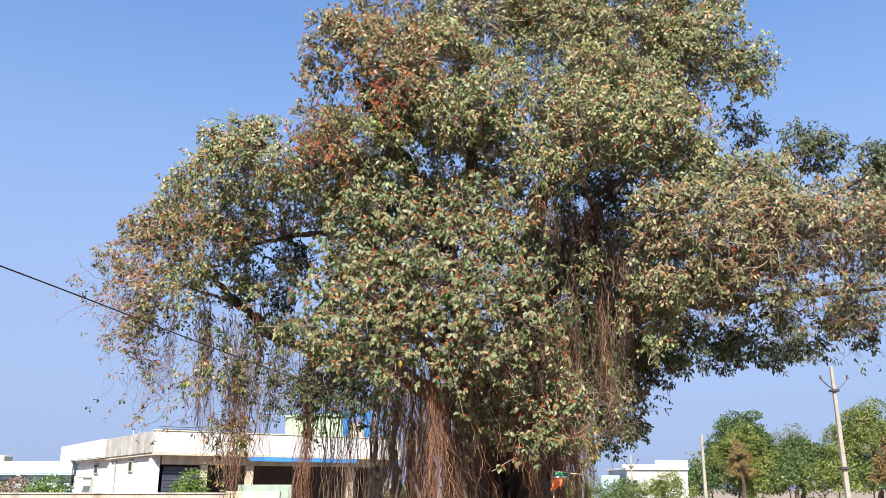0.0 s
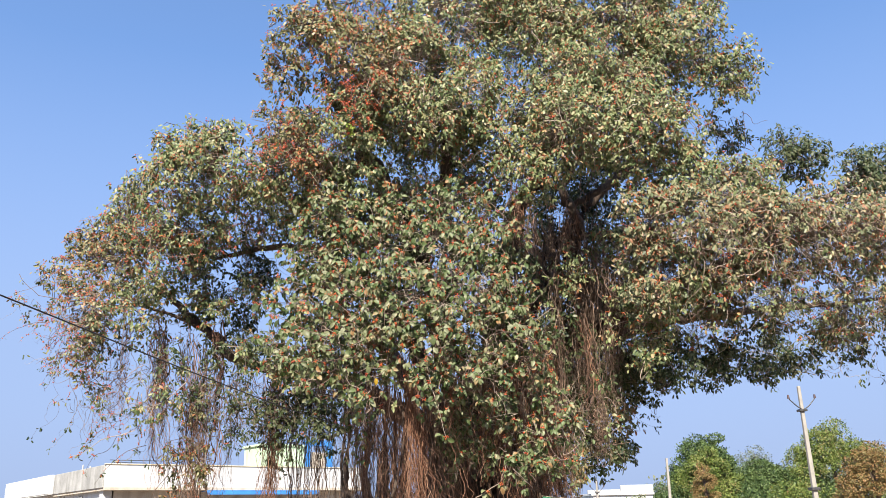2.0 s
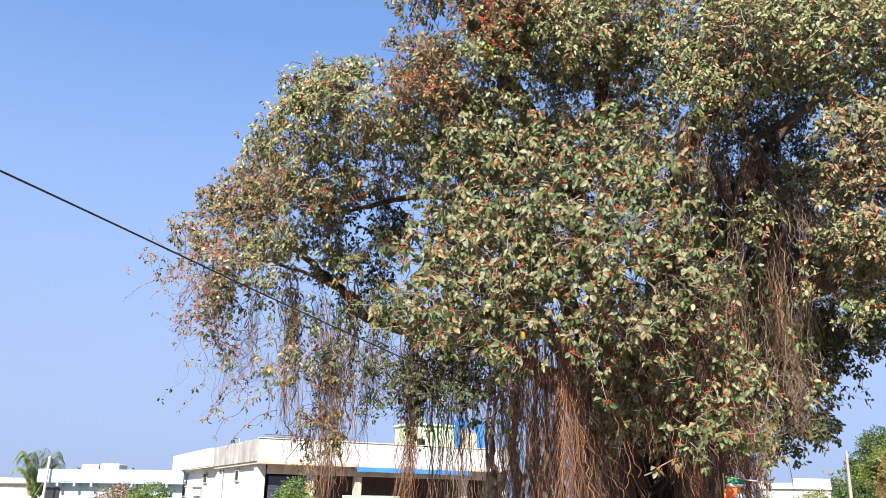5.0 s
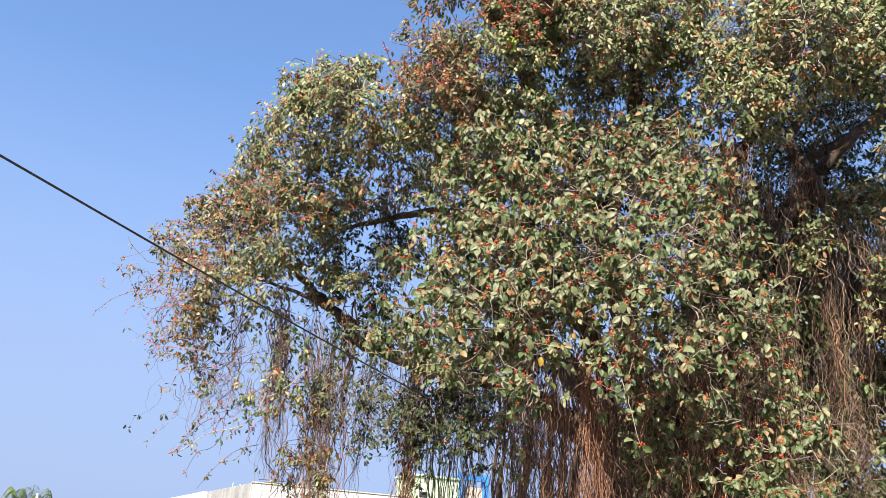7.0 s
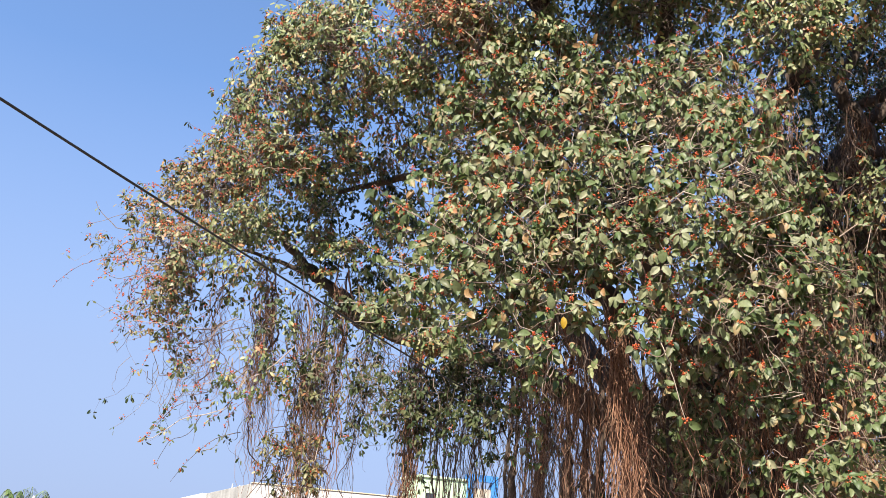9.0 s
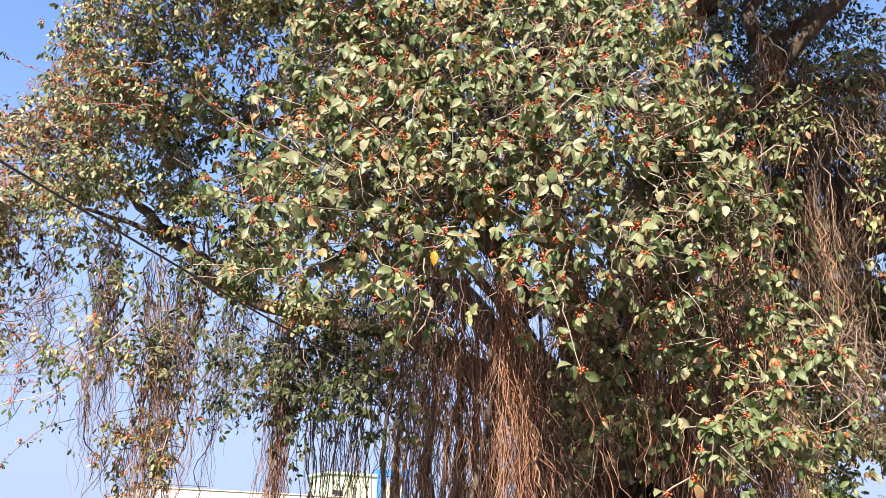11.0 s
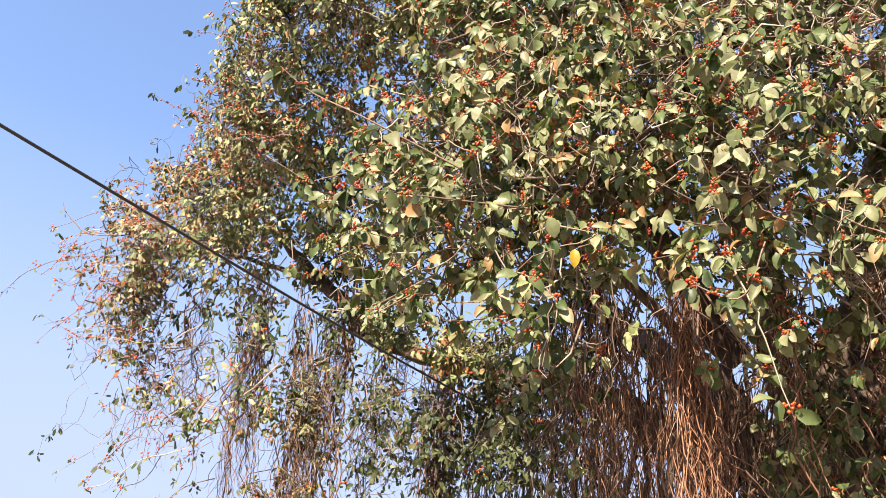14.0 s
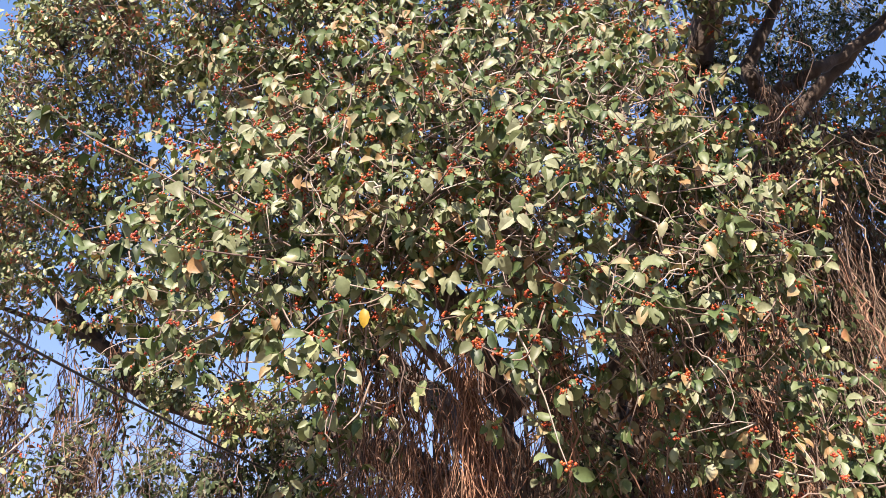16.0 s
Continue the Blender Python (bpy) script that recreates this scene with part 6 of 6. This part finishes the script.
# ---- other plants ----
def speck_arrays(base, along, facing, length, width):
    """Small folded leaves of two triangles."""
    y = unit(along)
    x = unit(np.cross(y, facing))
    z = np.cross(x, y)
    ln, w = length[:, None], width[:, None]
    v = np.stack([base, base + 0.5 * ln * y - 0.5 * w * x + 0.1 * w * z, base + ln * y, base + 0.5 * ln * y + 0.5 * w * x + 0.1 * w * z], 1)
    f = np.array([(0, 2, 1), (0, 3, 2)])[None] + (np.arange(len(base)) * 4)[:, None, None]
    return v.reshape(-1, 3), f.reshape(-1, 3)


def broadleaf_tree(name, x, y, height, spread, material, label, seed, leaves=9000, leaf=0.2, base=0.25, bark=BARK, group="", lumps=26, trunk=0.13):
    rng = np.random.default_rng(seed)
    tree = thing(name, pose(x, y, 0), label, "tree" if height > 2.6 else "shrub", group)
    mid = height * (0.5 + base / 2)
    tops = []
    for i in range(lumps):
        a = i * 2.4 + rng.uniform(-0.3, 0.3)
        q = math.sqrt((i + 0.5) / lumps)
        tops.append((spread * 0.72 * q * math.cos(a), spread * 0.72 * q * math.sin(a), height * (0.80 - 0.42 * q ** 1.5) + rng.uniform(-0.08, 0.08) * height))
    round_limb("trunk", [(0, 0, -0.1, trunk * 1.5), (0.05 * spread, 0, height * 0.2, trunk), (0, 0.05, height * 0.45, trunk * 0.75), (0, 0, height * 0.75, trunk * 0.3)], bark, tree, seed, 14, 8)
    for i, tp in enumerate(tops[:7]):
        round_limb("limb", [(0, 0, height * (0.25 + 0.04 * i), trunk * 0.5), (tp[0] * 0.4, tp[1] * 0.4, height * 0.2 + tp[2] * 0.6, trunk * 0.3), (*tp, trunk * 0.1)], bark, tree, seed + i, 10, 6)
    ps, ds = [], []
    for tp in tops:
        r = spread * rng.uniform(0.8, 1.25) * 1.26 / math.sqrt(lumps)
        p, d = shell_points(rng, np.array(tp), (r, r, r * rng.uniform(0.6, 0.85)), leaves // lumps, 0.45)
        ps.append(p)
        ds.append(d)
    p, d = np.concatenate(ps), np.concatenate(ds)
    p[:, 2] = np.maximum(p[:, 2], 0.15)
    n = len(p)
    along = unit(d + 0.8 * rng.normal(0, 1, (n, 3)) + np.array([0, 0, -0.25]))
    facing = unit(d + np.array([0, 0, 0.7]) + 0.5 * rng.normal(0, 1, (n, 3)))
    ln = leaf * rng.uniform(0.6, 1.35, n)
    v, f = speck_arrays(p, along, facing, ln, ln * rng.uniform(0.45, 0.75, n))
    mesh_part("crown", v, f, material, tree, "", "stuff")
    return tree


broadleaf_tree("dark_tree", 36.0, 104.3, 12.9, 5.3, NEEM, "dark green feathery tree behind the lighter one", 31, 20000, 0.24, lumps=34, trunk=0.2)
broadleaf_tree("roadside_tree", 31.3, 91.0, 8.8, 4.6, LIME, "light green tree with rusty patches", 32, 26000, 0.19, lumps=34, trunk=0.2)
broadleaf_tree("roadside_tree", 45.4, 91.5, 12.1, 6.6, LIME, "broad bright green roadside tree", 33, 30000, 0.20, lumps=34, trunk=0.2)
broadleaf_tree("tawny_tree", 41.2, 76.3, 7.4, 4.3, TAWNY, "tree with tawny dry leaves", 34, 18000, 0.19, lumps=34, trunk=0.2)
broadleaf_tree("roadside_tree", 53.6, 81.9, 8.1, 5.6, NEEM, "dark green roadside tree", 35, 14000, 0.26, lumps=34, trunk=0.2)
broadleaf_tree("roadside_tree", 37.4, 91.5, 7.8, 4.6, NEEM, "low dark green roadside tree", 36, 20000, 0.20, lumps=34, trunk=0.2)
broadleaf_tree("roadside_tree", 64.0, 94.7, 9.5, 6.7, LIME, "broad bright green roadside tree", 37, 16000, 0.26, lumps=34, trunk=0.2)
broadleaf_tree("tawny_tree", 28.9, 84.5, 7.4, 1.6, TAWNY, "small tree with rusty brown dry leaves", 38, 6000, 0.14, lumps=34, trunk=0.2)
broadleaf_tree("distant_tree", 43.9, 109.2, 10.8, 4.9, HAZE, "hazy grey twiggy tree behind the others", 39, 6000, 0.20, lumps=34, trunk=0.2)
for i, (x, y, h, s) in enumerate([(9.5, 62, 2.4, 1.9), (12.2, 60, 2.3, 1.9), (14.6, 58, 2.7, 2.0), (27.4, 90, 4.2, 3.4), (31.0, 88, 4.0, 3.2), (34.6, 88, 4.6, 3.6), (38.6, 86, 4.8, 3.8), (43.0, 88, 5.0, 4.0), (48.0, 86, 5.0, 4.2), (53.5, 88, 5.2, 4.2), (23.6, 90, 3.4, 2.6)]):
    broadleaf_tree("roadside_shrub", x, y, h, s, NEEM if i % 2 else LIME, "dense green shrub beside the road", 50 + i, 6000, 0.12 if i < 3 else 0.22, 0.1, group="roadside shrubs", lumps=8, trunk=0.06)
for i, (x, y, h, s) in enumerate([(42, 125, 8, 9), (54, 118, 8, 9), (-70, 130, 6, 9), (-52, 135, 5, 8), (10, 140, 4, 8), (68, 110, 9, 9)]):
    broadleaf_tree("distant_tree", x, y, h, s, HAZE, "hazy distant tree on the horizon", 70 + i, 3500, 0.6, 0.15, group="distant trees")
broadleaf_tree("yard_shrub", -9.6, 33, 2.35, 1.15, SHRUB, "bright green leafy shrub behind the compound wall", 90, 6000, 0.085, 0.1, lumps=8, trunk=0.05)
broadleaf_tree("yard_shrub", -15.35, 34, 2.05, 1.2, SHRUB, "bright green leafy shrub behind the compound wall", 91, 6000, 0.085, 0.1, lumps=8, trunk=0.05)
broadleaf_tree("yard_shrub", -1.6, 31, 1.95, 0.8, SHRUB, "small green shrub under the banyan roots", 92, 3000, 0.08, 0.1, lumps=6, trunk=0.05)
flowers = broadleaf_tree("bougainvillea", -17.4, 35.5, 2.05, 1.5, PINK, "sprawling bougainvillea with pink and white flowers", 93, 9000, 0.08, 0.1, lumps=8, trunk=0.05)


def palm(x, y, height, seed):
    rng = np.random.default_rng(seed)
    tree = thing("palm_tree", pose(x, y, 0), "small coconut palm with arching fronds", "palm")
    round_limb("trunk", [(0, 0, -0.1, 0.3), (0.05, 0, height * 0.15, 0.25), (0.1, 0, height * 0.3, 0.2)], BARK, tree, seed, 12, 10)
    crown = np.array([0.1, 0, height * 0.3])
    for i in range(26):
        a, rise = i * 2.4, rng.uniform(1.8, 3.6)
        out = np.array([math.cos(a), math.sin(a), 0])
        reach = rng.uniform(0.5, 1.9)
        rib = smooth_path([crown, crown + out * reach * 0.4 + (0, 0, rise * 0.65), crown + out * reach * 0.8 + (0, 0, rise * 0.95), crown + out * reach * 1.1 + (0, 0, rise * 0.72)], 44)
        v, f = tube_arrays(rib[None], np.linspace(0.03, 0.008, 44)[None], 4)
        frond = mesh_part("frond", v, f, FROND, tree)
        side = np.cross(out, (0, 0, 1))
        base = np.concatenate([rib[3:], rib[3:]])
        d = np.concatenate([np.tile(side, (41, 1)), np.tile(-side, (41, 1))]) + np.gradient(rib, axis=0)[3:].repeat(2, 0).reshape(-1, 3) * 2 + (0, 0, -0.6)
        ln = np.tile(np.linspace(0.85, 0.3, 41), 2) * rng.uniform(0.75, 1.15, 82)
        v, f = leaf_arrays(base, d, np.tile((0, 0, 1.0), (82, 1)), ln, ln * 0.12)
        mesh_part("leaflet_fringe", v, f, FROND, frond, "", "stuff")


palm(-37.0, 61, 5.0, 7)
palm(-27.0, 75, 4.3, 8)

# the leaves nearest to the path, one by one
one = bpy.data.meshes.new("leaf")
one.from_pydata([tuple(c) for c in LEAF_SHAPE], [], [tuple(int(i) for i in c) for c in LEAF_FACES])
one.materials.append(LEAF_ONE)
for base, along, facing, length, width in front_bough.single[:300]:
    y = unit(along)
    x = unit(np.cross(y, facing))
    z = np.cross(x, y)
    ob = place(new("leaf", one), banyan)
    m = Matrix(((*x, 0), (*y, 0), (*z, 0), (0, 0, 0, 1))).transposed()
    ob.matrix_basis = Matrix.Translation(base - ORIGIN) @ m @ Matrix.Diagonal((width, length, length, 1))
